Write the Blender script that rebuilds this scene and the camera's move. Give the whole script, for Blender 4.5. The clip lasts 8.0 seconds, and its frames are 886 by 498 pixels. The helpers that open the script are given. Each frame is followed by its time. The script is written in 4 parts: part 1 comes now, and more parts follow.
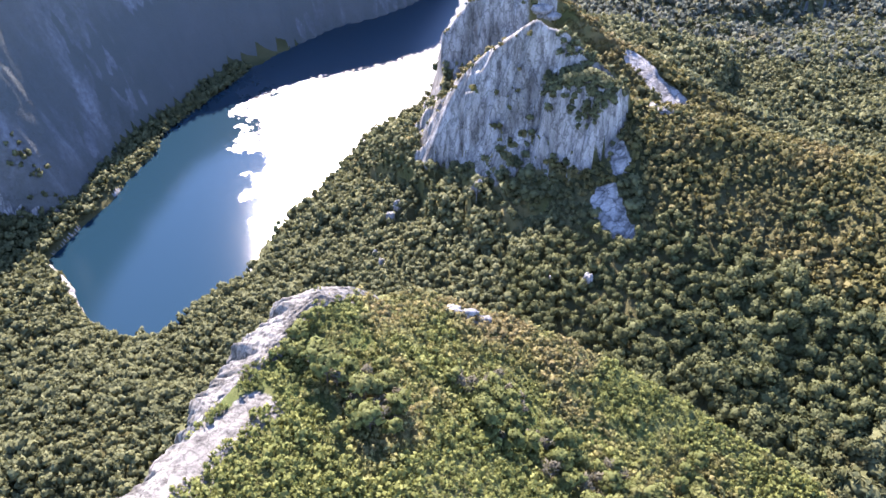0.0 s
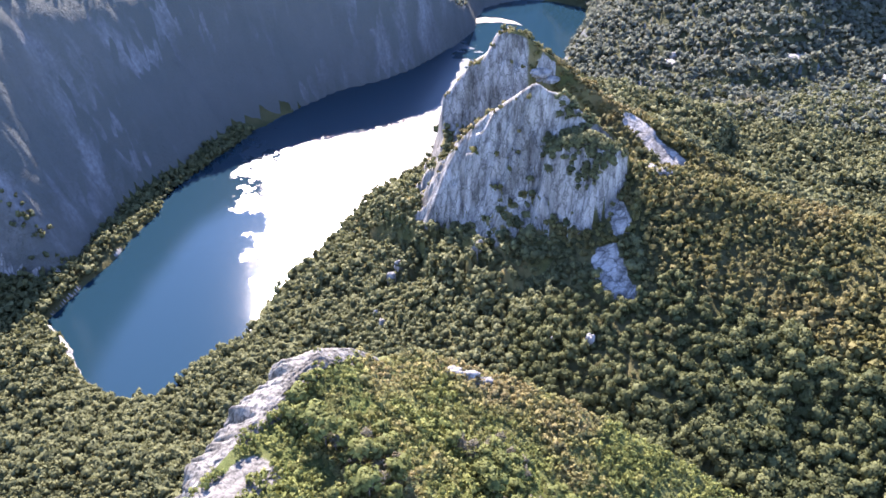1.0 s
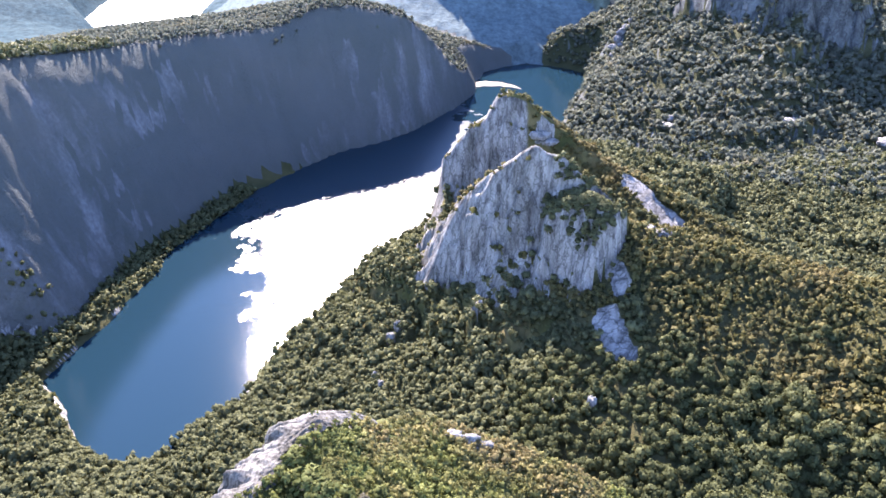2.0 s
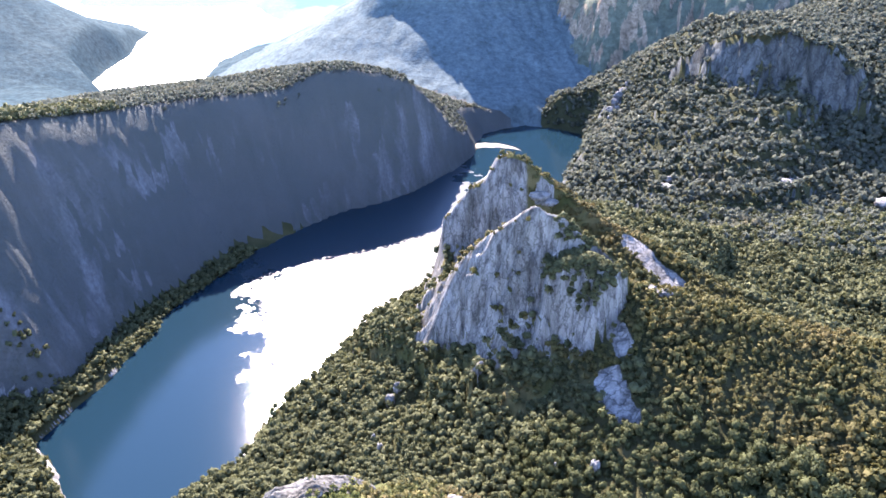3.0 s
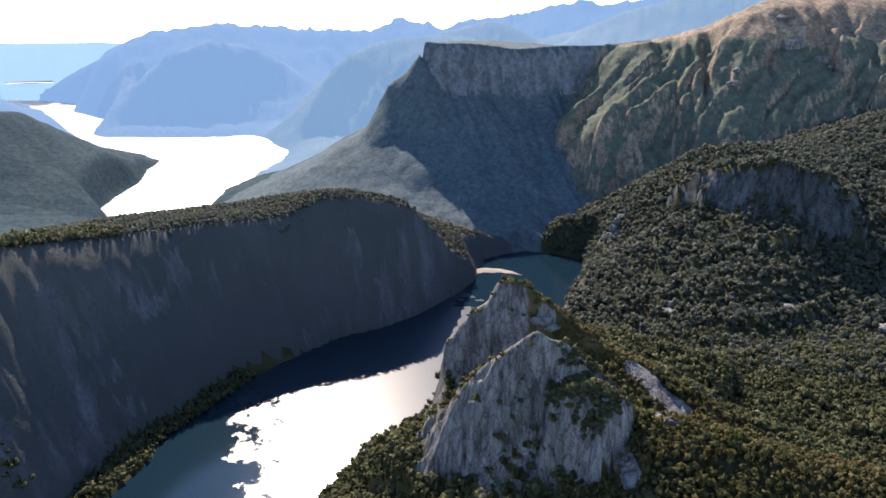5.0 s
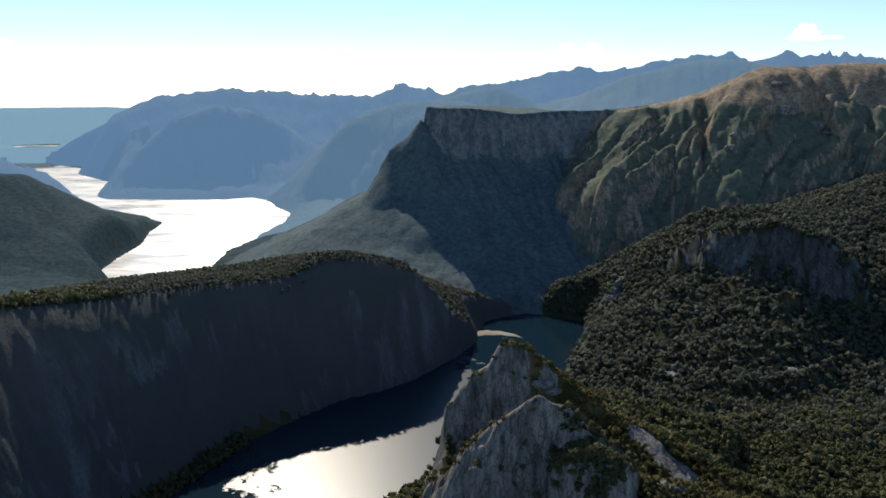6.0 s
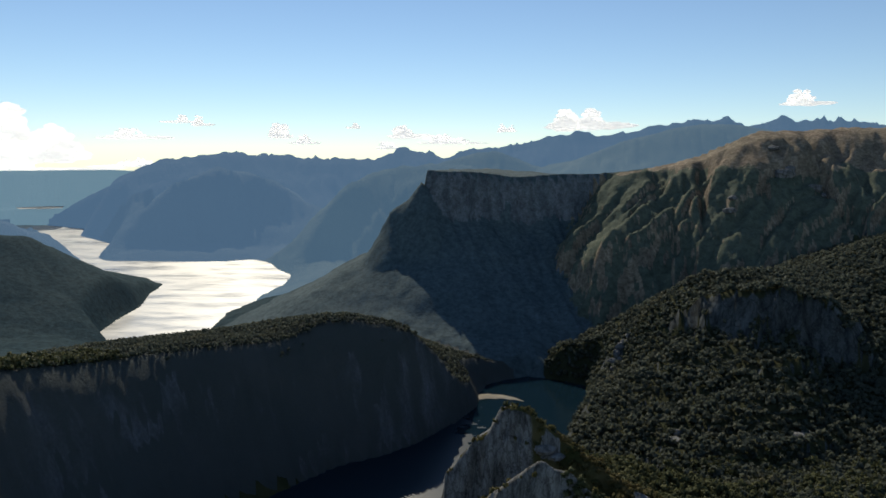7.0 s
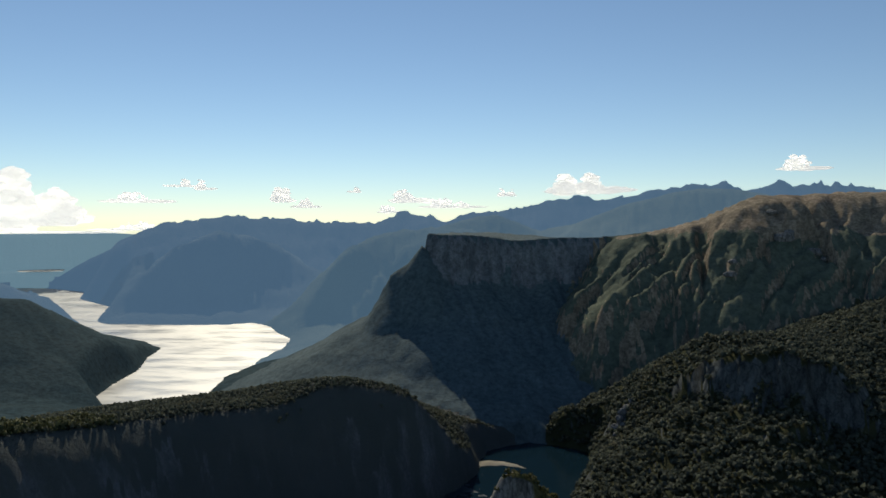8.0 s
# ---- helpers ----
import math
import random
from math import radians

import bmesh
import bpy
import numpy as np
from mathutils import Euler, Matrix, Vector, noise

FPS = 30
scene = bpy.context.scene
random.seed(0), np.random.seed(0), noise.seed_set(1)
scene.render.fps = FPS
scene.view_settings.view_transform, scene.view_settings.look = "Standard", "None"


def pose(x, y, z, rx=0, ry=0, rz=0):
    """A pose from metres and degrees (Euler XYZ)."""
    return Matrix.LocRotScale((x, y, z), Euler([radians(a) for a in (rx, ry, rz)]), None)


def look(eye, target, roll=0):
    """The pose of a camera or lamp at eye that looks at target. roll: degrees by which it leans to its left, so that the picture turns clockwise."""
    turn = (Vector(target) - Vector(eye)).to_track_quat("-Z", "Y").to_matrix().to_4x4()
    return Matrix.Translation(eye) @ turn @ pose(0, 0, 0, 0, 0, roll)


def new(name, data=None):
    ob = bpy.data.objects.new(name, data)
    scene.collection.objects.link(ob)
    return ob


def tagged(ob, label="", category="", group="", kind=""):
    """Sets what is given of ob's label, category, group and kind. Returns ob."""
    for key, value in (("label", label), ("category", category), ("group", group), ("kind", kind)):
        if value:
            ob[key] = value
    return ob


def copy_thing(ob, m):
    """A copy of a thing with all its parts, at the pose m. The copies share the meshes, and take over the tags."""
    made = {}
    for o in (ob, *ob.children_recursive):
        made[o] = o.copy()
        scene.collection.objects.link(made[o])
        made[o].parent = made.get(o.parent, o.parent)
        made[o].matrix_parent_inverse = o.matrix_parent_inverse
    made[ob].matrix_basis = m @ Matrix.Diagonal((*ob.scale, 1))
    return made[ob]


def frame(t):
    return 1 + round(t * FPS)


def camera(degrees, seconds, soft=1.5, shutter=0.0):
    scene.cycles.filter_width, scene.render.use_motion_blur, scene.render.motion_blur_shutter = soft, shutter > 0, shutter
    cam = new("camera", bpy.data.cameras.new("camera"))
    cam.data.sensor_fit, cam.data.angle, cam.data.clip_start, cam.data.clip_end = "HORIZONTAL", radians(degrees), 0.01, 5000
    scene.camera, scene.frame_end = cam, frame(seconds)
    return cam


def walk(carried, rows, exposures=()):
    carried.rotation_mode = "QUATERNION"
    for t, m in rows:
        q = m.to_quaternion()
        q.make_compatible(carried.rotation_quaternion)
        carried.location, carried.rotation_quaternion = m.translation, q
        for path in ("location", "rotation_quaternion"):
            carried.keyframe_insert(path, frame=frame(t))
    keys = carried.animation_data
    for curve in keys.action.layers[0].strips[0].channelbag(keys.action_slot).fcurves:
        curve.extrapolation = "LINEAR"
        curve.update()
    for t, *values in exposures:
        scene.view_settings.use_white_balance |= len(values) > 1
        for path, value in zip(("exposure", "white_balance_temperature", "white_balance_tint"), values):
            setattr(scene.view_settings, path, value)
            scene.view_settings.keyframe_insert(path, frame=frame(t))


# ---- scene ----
# ---- camera and its walk ----
H = 330.0
cam = camera(58.72, 8.0, soft=1.6)


def gimbal(pitch, yaw, roll, t):
    """The drone drifts slowly ahead while its gimbal tilts: pitch above the horizon, yaw to the right, roll clockwise."""
    return pose(0.025 * (t - 4), 0.934 * (t - 4), H + -0.173 * (t - 4), 90 + pitch, 0, -yaw) @ pose(0, 0, 0, 0, 0, roll)


walk(cam, [
    (0.0, gimbal(-37.668, 0.089, -0.375, 0.0)),
    (0.5, gimbal(-35.495, 0.062, -0.421, 0.5)),
    (1.0, gimbal(-33.337, 0.050, -0.425, 1.0)),
    (1.5, gimbal(-31.134, 0.090, -0.291, 1.5)),
    (3.0, gimbal(-24.650, 0.086, -0.253, 3.0)),
    (3.5, gimbal(-22.329, 0.071, -0.248, 3.5)),
    (4.0, gimbal(-20.108, 0.068, -0.205, 4.0)),
    (4.5, gimbal(-17.869, 0.036, -0.227, 4.5)),
    (6.0, gimbal(-11.099, -0.021, -0.103, 6.0)),
    (6.5, gimbal(-8.853, -0.033, -0.080, 6.5)),
    (7.0, gimbal(-6.585, -0.056, -0.042, 7.0)),
    (7.5, gimbal(-4.247, -0.066, 0.009, 7.5)),
    (8.0, gimbal(-1.976, -0.078, 0.001, 8.0)),
], exposures=[
    (0.0, 2.8, 6400, 27), (1.5, 2.8, 6400, 27), (3.0, 2.75, 6400, 27), (3.5, 2.7, 6600, 38), (3.75, 2.65, 7200, 90),
    (4.0, 2.55, 8300, 150), (4.2, 2.35, 8100, 135), (4.5, 1.8, 7300, 62), (4.7, 1.5, 6900, 34), (6.0, 0.0, 6800, 9),
    (8.0, -0.7, 7100, 5),
])

# ---- world, sun ----
SUN_AZ, SUN_EL = radians(-13.0), radians(37.0)
SUN_DIR = Vector((math.sin(SUN_AZ) * math.cos(SUN_EL), math.cos(SUN_AZ) * math.cos(SUN_EL), math.sin(SUN_EL)))
world = bpy.data.worlds.new("sky")
scene.world = world
world.use_nodes = True
wn = world.node_tree.nodes
sky = wn.new("ShaderNodeTexSky")
sky.sky_type = "NISHITA"
sky.sun_disc = False
sky.sun_elevation, sky.sun_rotation = SUN_EL, SUN_AZ
sky.altitude, sky.air_density, sky.dust_density, sky.ozone_density = 3000, 1.1, 0.0, 3.5
world.node_tree.links.new(sky.outputs[0], wn["Background"].inputs[0])
wn["Background"].inputs[1].default_value = 0.15

sun_data = bpy.data.lights.new("sun", "SUN")
sun_data.energy, sun_data.angle, sun_data.color = 5.0, radians(0.53), (1.0, 0.93, 0.82)
sun = new("sun", sun_data)
sun.matrix_world = look(SUN_DIR * 3000, (0, 0, 0))


# ---- noise on arrays ----
def lattice(ix, iy, iz, seed):
    n = (ix * 374761393 + iy * 668265263 + iz * 1274126177 + seed * 974711) & 0xFFFFFFFF
    n = ((n ^ (n >> 13)) * 1274126177) & 0xFFFFFFFF
    n = ((n ^ (n >> 16)) * 2246822519) & 0xFFFFFFFF
    return ((n ^ (n >> 15)) & 0xFFFF) / 32767.5 - 1.0


def vnoise(x, y, z=None, seed=0):
    """Smooth value noise, -1 to 1."""
    x, y = np.asarray(x, float), np.asarray(y, float)
    ix, iy = np.floor(x).astype(np.int64), np.floor(y).astype(np.int64)
    fx, fy = x - ix, y - iy
    ux, uy = fx * fx * fx * (fx * (fx * 6 - 15) + 10), fy * fy * fy * (fy * (fy * 6 - 15) + 10)

    def layer(k):
        a = lattice(ix, iy, k, seed) * (1 - ux) + lattice(ix + 1, iy, k, seed) * ux
        b = lattice(ix, iy + 1, k, seed) * (1 - ux) + lattice(ix + 1, iy + 1, k, seed) * ux
        return a * (1 - uy) + b * uy
    if z is None:
        return layer(0)
    z = np.asarray(z, float)
    iz = np.floor(z).astype(np.int64)
    fz = z - iz
    uz = fz * fz * (3 - 2 * fz)
    return layer(iz) * (1 - uz) + layer(iz + 1) * uz


def fbm(x, y, z=None, octaves=4, seed=0, gain=0.5):
    total, amp, norm = 0, 1.0, 0.0
    for o in range(octaves):
        k = 2.03 ** o
        total = total + amp * vnoise(x * k, y * k, None if z is None else z * k, seed + o * 17)
        norm += amp
        amp *= gain
    return total / norm


def smooth(a, b, x):
    t = np.clip((x - a) / (b - a), 0, 1)
    return t * t * (3 - 2 * t)


# ---- the lie of the land ----
LAKE_A = [(-267, 415), (-248, 480), (-240, 523), (-231, 590), (-197, 685), (-155, 766), (-114, 820), (-65, 854), (-27, 900),
          (14, 960), (41, 1023), (62, 1128), (127, 1174), (207, 1127), (196, 1044), (160, 950), (130, 850), (90, 760), (40, 720), (0, 681),
          (-39, 600), (-66, 571), (-91, 499), (-118, 448), (-131, 392), (-161, 365), (-172, 342), (-185, 339),
          (-200, 343), (-219, 358), (-240, 388)]
LAKE_B = [(-546, 1299), (-657, 1474), (-673, 1586), (-682, 1748), (-724, 1913), (-735, 2043), (-814, 2151), (-909, 2205), (-1055, 2355), (-1316, 2708),
          (-1577, 3094), (-1825, 3443), (-2139, 3911), (-1983, 3908), (-1677, 3686), (-1559, 3363), (-1295, 3048), (-1187, 2754), (-1156, 2613),
          (-1087, 2525), (-877, 2508), (-695, 2506), (-627, 2561), (-548, 2477), (-500, 2348), (-434, 2210), (-424, 2031), (-437, 1910), (-445, 1774), (-468, 1655), (-451, 1508), (-426, 1411), (-484, 1355)]


def shore(poly, x, y):
    """Signed distance to a shoreline, negative on the lake."""
    best = np.full(x.shape, 1e9)
    inside = np.zeros(x.shape, bool)
    for (ax, ay), (bx, by) in zip(poly, poly[1:] + poly[:1]):
        ex, ey = bx - ax, by - ay
        t = np.clip(((x - ax) * ex + (y - ay) * ey) / (ex * ex + ey * ey), 0, 1)
        best = np.minimum(best, (x - ax - t * ex) ** 2 + (y - ay - t * ey) ** 2)
        cross = ((ay > y) != (by > y)) & (x < (bx - ax) * (y - ay) / (by - ay + 1e-9) + ax)
        inside ^= cross
    return np.sqrt(best) * np.where(inside, -1, 1)


# name, crest points, drop against distance on the left of the crest, on its right, roughness of the flanks
RIDGES = [
    ("hill", [(-120, -40, 172), (-92, 60, 164), (-76, 119, 158), (-66, 152, 153), (-54, 183, 151), (-43, 203, 155),
              (-29, 215, 141), (-1, 229, 127), (23, 229, 116), (48, 221, 111), (82, 210, 97), (114, 194, 84),
              (142, 174, 78), (175, 140, 62)],
     [(0, 0), (5, 6), (12, 26), (24, 52), (42, 80), (84, 118), (160, 150)], [(0, 0), (40, 2), (120, 4), (300, 10)], 1.0),
    ("peak", [(-15, 428, 52), (-8, 431, 74), (-3, 433, 87), (5, 437, 107), (14, 441, 123), (25, 436, 137), (38, 430, 149), (48, 424, 160), (54, 420, 166), (60, 417, 161), (69, 412, 161), (76, 408, 154), (85, 404, 149), (95, 397, 142), (102, 390, 137)],
     [(0, 0), (6, 8), (30, 45), (70, 75), (160, 130)],
     [(0, 0), (2, 2.0), (8, 19), (20, 54), (28, 62), (110, 104), (220, 138)], 2.5),
    ("knob", [(65, 401, 133), (75, 395, 143), (84, 388, 144), (90, 383, 141)],
     [(0, 0), (10, 4), (20, 24), (40, 60)], [(0, 0), (4, 1.5), (8, 6), (13, 22), (19, 44), (40, 70)], 1.2),
    ("apron", [(-14, 424, 50), (-42, 446, 36), (-80, 478, 14), (-95, 488, 4)],
     [(0, 0), (40, 14), (100, 44), (200, 90)], [(0, 0), (40, 12), (100, 36), (200, 70)], 3.0),
    ("shoulder", [(112, 393, 124), (126, 392, 120), (132, 387, 122), (161, 374, 117), (188, 362, 113), (227, 336, 114), (284, 286, 126)],
     [(0, 0), (20, 6), (60, 32), (120, 70)], [(0, 0), (12, 2), (60, 22), (110, 42), (160, 58), (300, 88)], 4.5),
    ("summit", [(2, 557, 96), (4, 557, 109), (8, 557, 115), (15, 557, 122), (27, 557, 131), (35, 556, 136), (40, 556, 151), (50, 554, 154), (60, 549, 152), (68, 545, 144), (84, 536, 134), (110, 518, 118), (128, 501, 111)],
     [(0, 0), (6, 10), (30, 60), (80, 110), (160, 150)],
     [(0, 0), (3, 2), (6, 8), (16, 42), (40, 62), (90, 85), (200, 130)], 1.7),
    ("backridge", [(128, 501, 111), (158, 477, 100), (189, 449, 91), (216, 420, 88), (251, 376, 87)],
     [(0, 0), (30, 14), (90, 55), (160, 90)], [(0, 0), (20, 6), (70, 30), (150, 70)], 1.5),
    ("lridge", [(-346, 478, 190), (-342, 500, 188), (-341, 590, 171), (-329, 650, 160), (-310, 720, 147), (-291, 775, 140), (-263, 805, 137), (-224, 835, 135), (-179, 872, 132), (-165, 885, 139), (-148, 900, 144), (-117, 915, 145), (-84, 928, 138), (-46, 942, 126), (-28, 950, 107), (10, 965, 72), (42, 1010, 28)],
     [(0, 0), (60, 8), (200, 50), (350, 115), (500, 150)],
     [(0, 0), (12, 3), (24, 22), (46, 82), (74, 136), (100, 186), (140, 215)], 3.0),
    ("headland", [(-1164, 1500, 196), (-992, 1640, 178), (-933, 1660, 172), (-895, 1700, 160), (-854, 1760, 119), (-828, 1850, 73), (-783, 1900, 50), (-722, 1935, 27)],
     [(0, 0), (100, 40), (300, 110), (600, 200)], [(0, 0), (100, 30), (300, 90), (700, 200)], 6.0),
    ("mesa", [(107, 2000, 303), (20, 1750, 305), (-28, 1530, 307), (1, 1520, 305), (72, 1545, 302), (111, 1560, 298), (142, 1565, 291), (179, 1572, 293), (224, 1580, 299), (310, 1590, 298), (368, 1600, 302), (418, 1620, 309)],
     [(0, 0), (200, 14), (500, 60), (900, 160)],
     [(0, 0), (5, 3), (14, 52), (26, 92), (60, 118), (130, 165), (250, 228), (390, 290), (520, 335)], 7.0),
    ("mesafoot", [(-466, 1660, 0), (-367, 1600, 27), (-255, 1560, 58), (-193, 1530, 97), (-146, 1510, 148), (-125, 1505, 184), (-101, 1510, 230), (-67, 1515, 253), (-42, 1520, 285)],
     [(0, 0), (60, 30), (200, 120), (330, 260)], [(0, 0), (40, 22), (150, 90), (300, 200)], 6.0),
    ("dome", [(408, 1625, 306), (456, 1615, 318), (513, 1600, 332), (562, 1585, 357), (587, 1565, 372), (617, 1560, 383), (675, 1570, 385), (758, 1560, 387), (870, 1590, 391), (1135, 1600, 391), (1383, 1450, 380)],
     [(0, 0), (150, 40), (300, 130), (600, 340)],
     [(0, 0), (60, 14), (130, 62), (240, 150), (400, 290), (560, 390)], 9.0),
    ("rmount", [(195, 1064, 0), (206, 1064, 25), (229, 1068, 57), (249, 1074, 75), (290, 1085, 113), (329, 1090, 149), (359, 1090, 167), (406, 1090, 171), (510, 1110, 168), (577, 1150, 179), (692, 1230, 201), (893, 1300, 249)],
     [(0, 0), (80, 20), (200, 90), (350, 180)],
     [(0, 0), (60, 10), (160, 40), (320, 100), (500, 140), (700, 170)], 5.0),
    ("rdome", [(338, 983, 153), (356, 966, 169), (382, 945, 171), (403, 926, 180), (420, 910, 164)],
     [(0, 0), (30, 2), (120, 40), (300, 140)],
     [(0, 0), (5, 4), (20, 46), (40, 60), (120, 90), (300, 140)], 3.0),
    ("spur", [(-1115, 2560, 8), (-1109, 2640, 37), (-1051, 2760, 143), (-980, 2860, 239), (-920, 2900, 270), (-840, 2950, 300), (-750, 3000, 287), (-645, 3000, 253), (-543, 2950, 182), (-485, 2900, 123)],
     [(0, 0), (100, 40), (300, 200), (500, 330)], [(0, 0), (60, 46), (300, 250), (500, 340)], 12.0),
    ("spurb", [(-452, 2260, 2), (-427, 2330, 50), (-385, 2400, 124), (-338, 2450, 207), (-299, 2500, 253), (-241, 2540, 278), (-152, 2560, 303), (-37, 2520, 313), (78, 2400, 312)],
     [(0, 0), (60, 34), (250, 170), (450, 330)], [(0, 0), (60, 30), (250, 135), (500, 270), (650, 340)], 14.0),
    ("knoll", [(-40, 3000, 304), (77, 3050, 339), (197, 3080, 365), (260, 3050, 335), (338, 2980, 289)],
     [(0, 0), (300, 60), (700, 200)], [(0, 0), (60, 30), (300, 140), (800, 380)], 12.0),
    ("lefthill", [(-1664, 2500, 168), (-1457, 2600, 127), (-1440, 2650, 104), (-1421, 2700, 75)],
     [(0, 0), (200, 60), (500, 200)], [(0, 0), (150, 50), (500, 170)], 10.0),
    ("rangeb", [(-2039, 3990, 0), (-1943, 3980, 53), (-1773, 3930, 143), (-1580, 3820, 215), (-1376, 3650, 281), (-1227, 3500, 326), (-1093, 3540, 350), (-959, 3600, 358), (-825, 3680, 350), (-755, 3720, 361), (-649, 3780, 332), (-495, 3820, 335), (-337, 3860, 319), (-258, 3900, 351), (-198, 3930, 388), (-134, 3900, 361), (-52, 3880, 355), (3, 3880, 337)],
     [(0, 0), (300, 60), (900, 300)], [(0, 0), (60, 20), (400, 170), (900, 350)], 22.0),
    ("rangec", [(3, 3880, 337), (112, 3900, 369), (263, 3900, 379), (397, 3880, 411), (529, 3860, 447), (609, 3850, 446), (674, 3840, 462), (740, 3830, 435), (903, 3900, 455), (983, 3950, 470), (1072, 3980, 504), (1149, 3960, 511), (1274, 3920, 517), (1396, 3880, 512), (1493, 3850, 503), (1562, 3850, 510), (1616, 3860, 532), (1733, 3880, 527), (1892, 3900, 523), (2105, 3850, 507), (2365, 3700, 484), (2726, 3500, 475)],
     [(0, 0), (300, 60), (900, 300)], [(0, 0), (60, 30), (400, 150), (900, 350)], 22.0),
    ("ranged", [(444, 2850, 285), (465, 2850, 324), (531, 2840, 351), (637, 2830, 390), (720, 2810, 409), (811, 2790, 436), (891, 2770, 447), (987, 2740, 447), (1067, 2700, 432), (1211, 2600, 404)],
     [(0, 0), (300, 60), (900, 300)], [(0, 0), (60, 20), (300, 120), (900, 350)], 14.0),
    ("farhills", [(-3600, 3400, 270), (-2650, 4080, 283), (-2200, 4340, 286), (-1700, 4500, 262), (-1300, 4600, 240)],
     [(0, 0), (300, 60), (900, 300)], [(0, 0), (40, 110), (80, 210), (330, 216), (540, 280)], 4.0),
]


SOFT_ENDS = ("backridge", "spur", "spurb", "rangec")
JAGGED = ("rangeb", "rangec")
GULLIED = {"dome": 30, "rmount": 10, "spurb": 26, "spur": 30, "rangeb": 26}
CRAGS = ("peak", "summit", "knob", "rdome")


def crest_samples(points, count=70):
    p = np.array(points, float)
    s = np.concatenate([[0], np.cumsum(np.hypot(*np.diff(p[:, :2], axis=0).T))])
    q = np.linspace(0, s[-1], count)
    return np.stack([np.interp(q, s, p[:, k]) for k in range(3)], 1)


def land(x, y):
    """Height of the ground, and the number of the landform, at each place of two flat arrays."""
    wx, wy = x + 5 * fbm(x / 40, y / 40, seed=3), y + 5 * fbm(x / 40, y / 40, seed=8)
    sa, sb = shore(LAKE_A, wx, wy), shore(LAKE_B, x, y)
    sd = np.minimum(sa, sb)
    low = 1 - 0.85 * smooth(1060, 1140, y) * smooth(-60, 40, x)
    low = low * (1 - 0.8 * smooth(-478, -500, 0.832 * x - 0.554 * y) * smooth(460, 540, y) * smooth(1080, 1000, y))
    best = low * (42 * (1 - np.exp(-np.maximum(sd, 0) / 90)) + 6 * fbm(x / 60, y / 60, seed=5))
    ident = np.zeros(x.shape, np.int32)
    for k, (name, points, left, right, rough) in enumerate(RIDGES):
        c = crest_samples(points)
        cap = 0.0 if name in SOFT_ENDS else {"dome": 1.0, "peak": 4.0, "summit": 5.0, "shoulder": 1.6}.get(name, 2.2)
        reach = max(left[-1][0], right[-1][0]) * 1.15
        lo, hi = c[:, :2].min(0) - reach, c[:, :2].max(0) + reach
        m = np.nonzero((x > lo[0]) & (x < hi[0]) & (y > lo[1]) & (y < hi[1]))[0]
        if not len(m):
            continue
        px, py = x[m], y[m]
        near = np.full(len(m), 1e18)
        side, along, over = np.zeros(len(m)), np.zeros(len(m)), np.zeros(len(m))
        run, last = 0.0, len(points) - 2
        for n, ((ax, ay, _), (bx, by, _)) in enumerate(zip(points, points[1:])):
            ex, ey = bx - ax, by - ay
            length = math.hypot(ex, ey)
            raw = ((px - ax) * ex + (py - ay) * ey) / length ** 2
            t = np.clip(raw, 0, 1)
            d2 = (px - ax - t * ex) ** 2 + (py - ay - t * ey) ** 2
            closer = d2 < near - 1e-6
            near[closer] = d2[closer]
            side[closer] = ((ex * (py - ay) - ey * (px - ax)) / length)[closer]
            along[closer] = (run + t * length)[closer]
            past = np.where(raw < 0, -raw, 0) * (n == 0) + np.where(raw > 1, raw - 1, 0) * (n == last)
            over[closer] = (past * length)[closer]
            run += length
        zs, ws = np.zeros(len(m)), np.zeros(len(m))
        for cx, cy, cz in c:
            w = 1 / ((px - cx) ** 2 + (py - cy) ** 2 + 9.0) ** 2
            zs += w * cz
            ws += w
        zc = zs / ws
        d = np.sqrt(near + (over * cap) ** 2)
        if name in JAGGED:
            tooth = (1 - np.abs(vnoise(along / 85, along * 0, seed=70 + k))) ** 3 + 0.7 * (1 - np.abs(vnoise(along / 34, along * 0, seed=71 + k))) ** 2
            sharp = 1 + 1.3 * smooth(1300, 1450, px)
            zc = zc + (17 * tooth - 10) * sharp * smooth(110, 0, d) * smooth(230, 330, zc)
        rib = vnoise(along / (rough * 3.2), d / 90, seed=40 + k) + 0.6 * vnoise(along / (rough * 1.3), d / 60, seed=41 + k)
        if name in ("dome", "rmount", "spur", "peak", "summit", "knob"):
            rib = 1.9 * rib
        if name in CRAGS:
            lean = along + 0.45 * d
            rib = 5.2 * (np.abs(vnoise(lean / 26, d / 45, seed=48 + k)) - 0.4) + 1.8 * (np.abs(vnoise(lean / 8, d / 14, seed=49 + k)) - 0.4)
        flute = 0.7 * rib + 0.7 * fbm(px / (rough * 6), py / (rough * 6), seed=20 + k, octaves=5, gain=0.55)
        if name == "lridge":
            flute = 0.45 * flute
            d = d * np.clip(zc / 180, 0.55, 1.0) * (1 + 0.25 * smooth(640, 540, py))
        d = np.maximum(d + rough * 1.6 * flute * smooth(0.5, 7 if name in CRAGS else 10 + 4 * rough, d), 0)
        dl = np.interp(d, *np.array(left, float).T) + np.maximum(d - left[-1][0], 0) * 1.2
        dr = np.interp(d, *np.array(right, float).T) + np.maximum(d - right[-1][0], 0) * 1.2
        blend = smooth(-4, 4, side)
        drop = dl * blend + dr * (1 - blend)
        if name == "summit":
            drop = drop * (1 - 0.5 * smooth(52, 74, px))
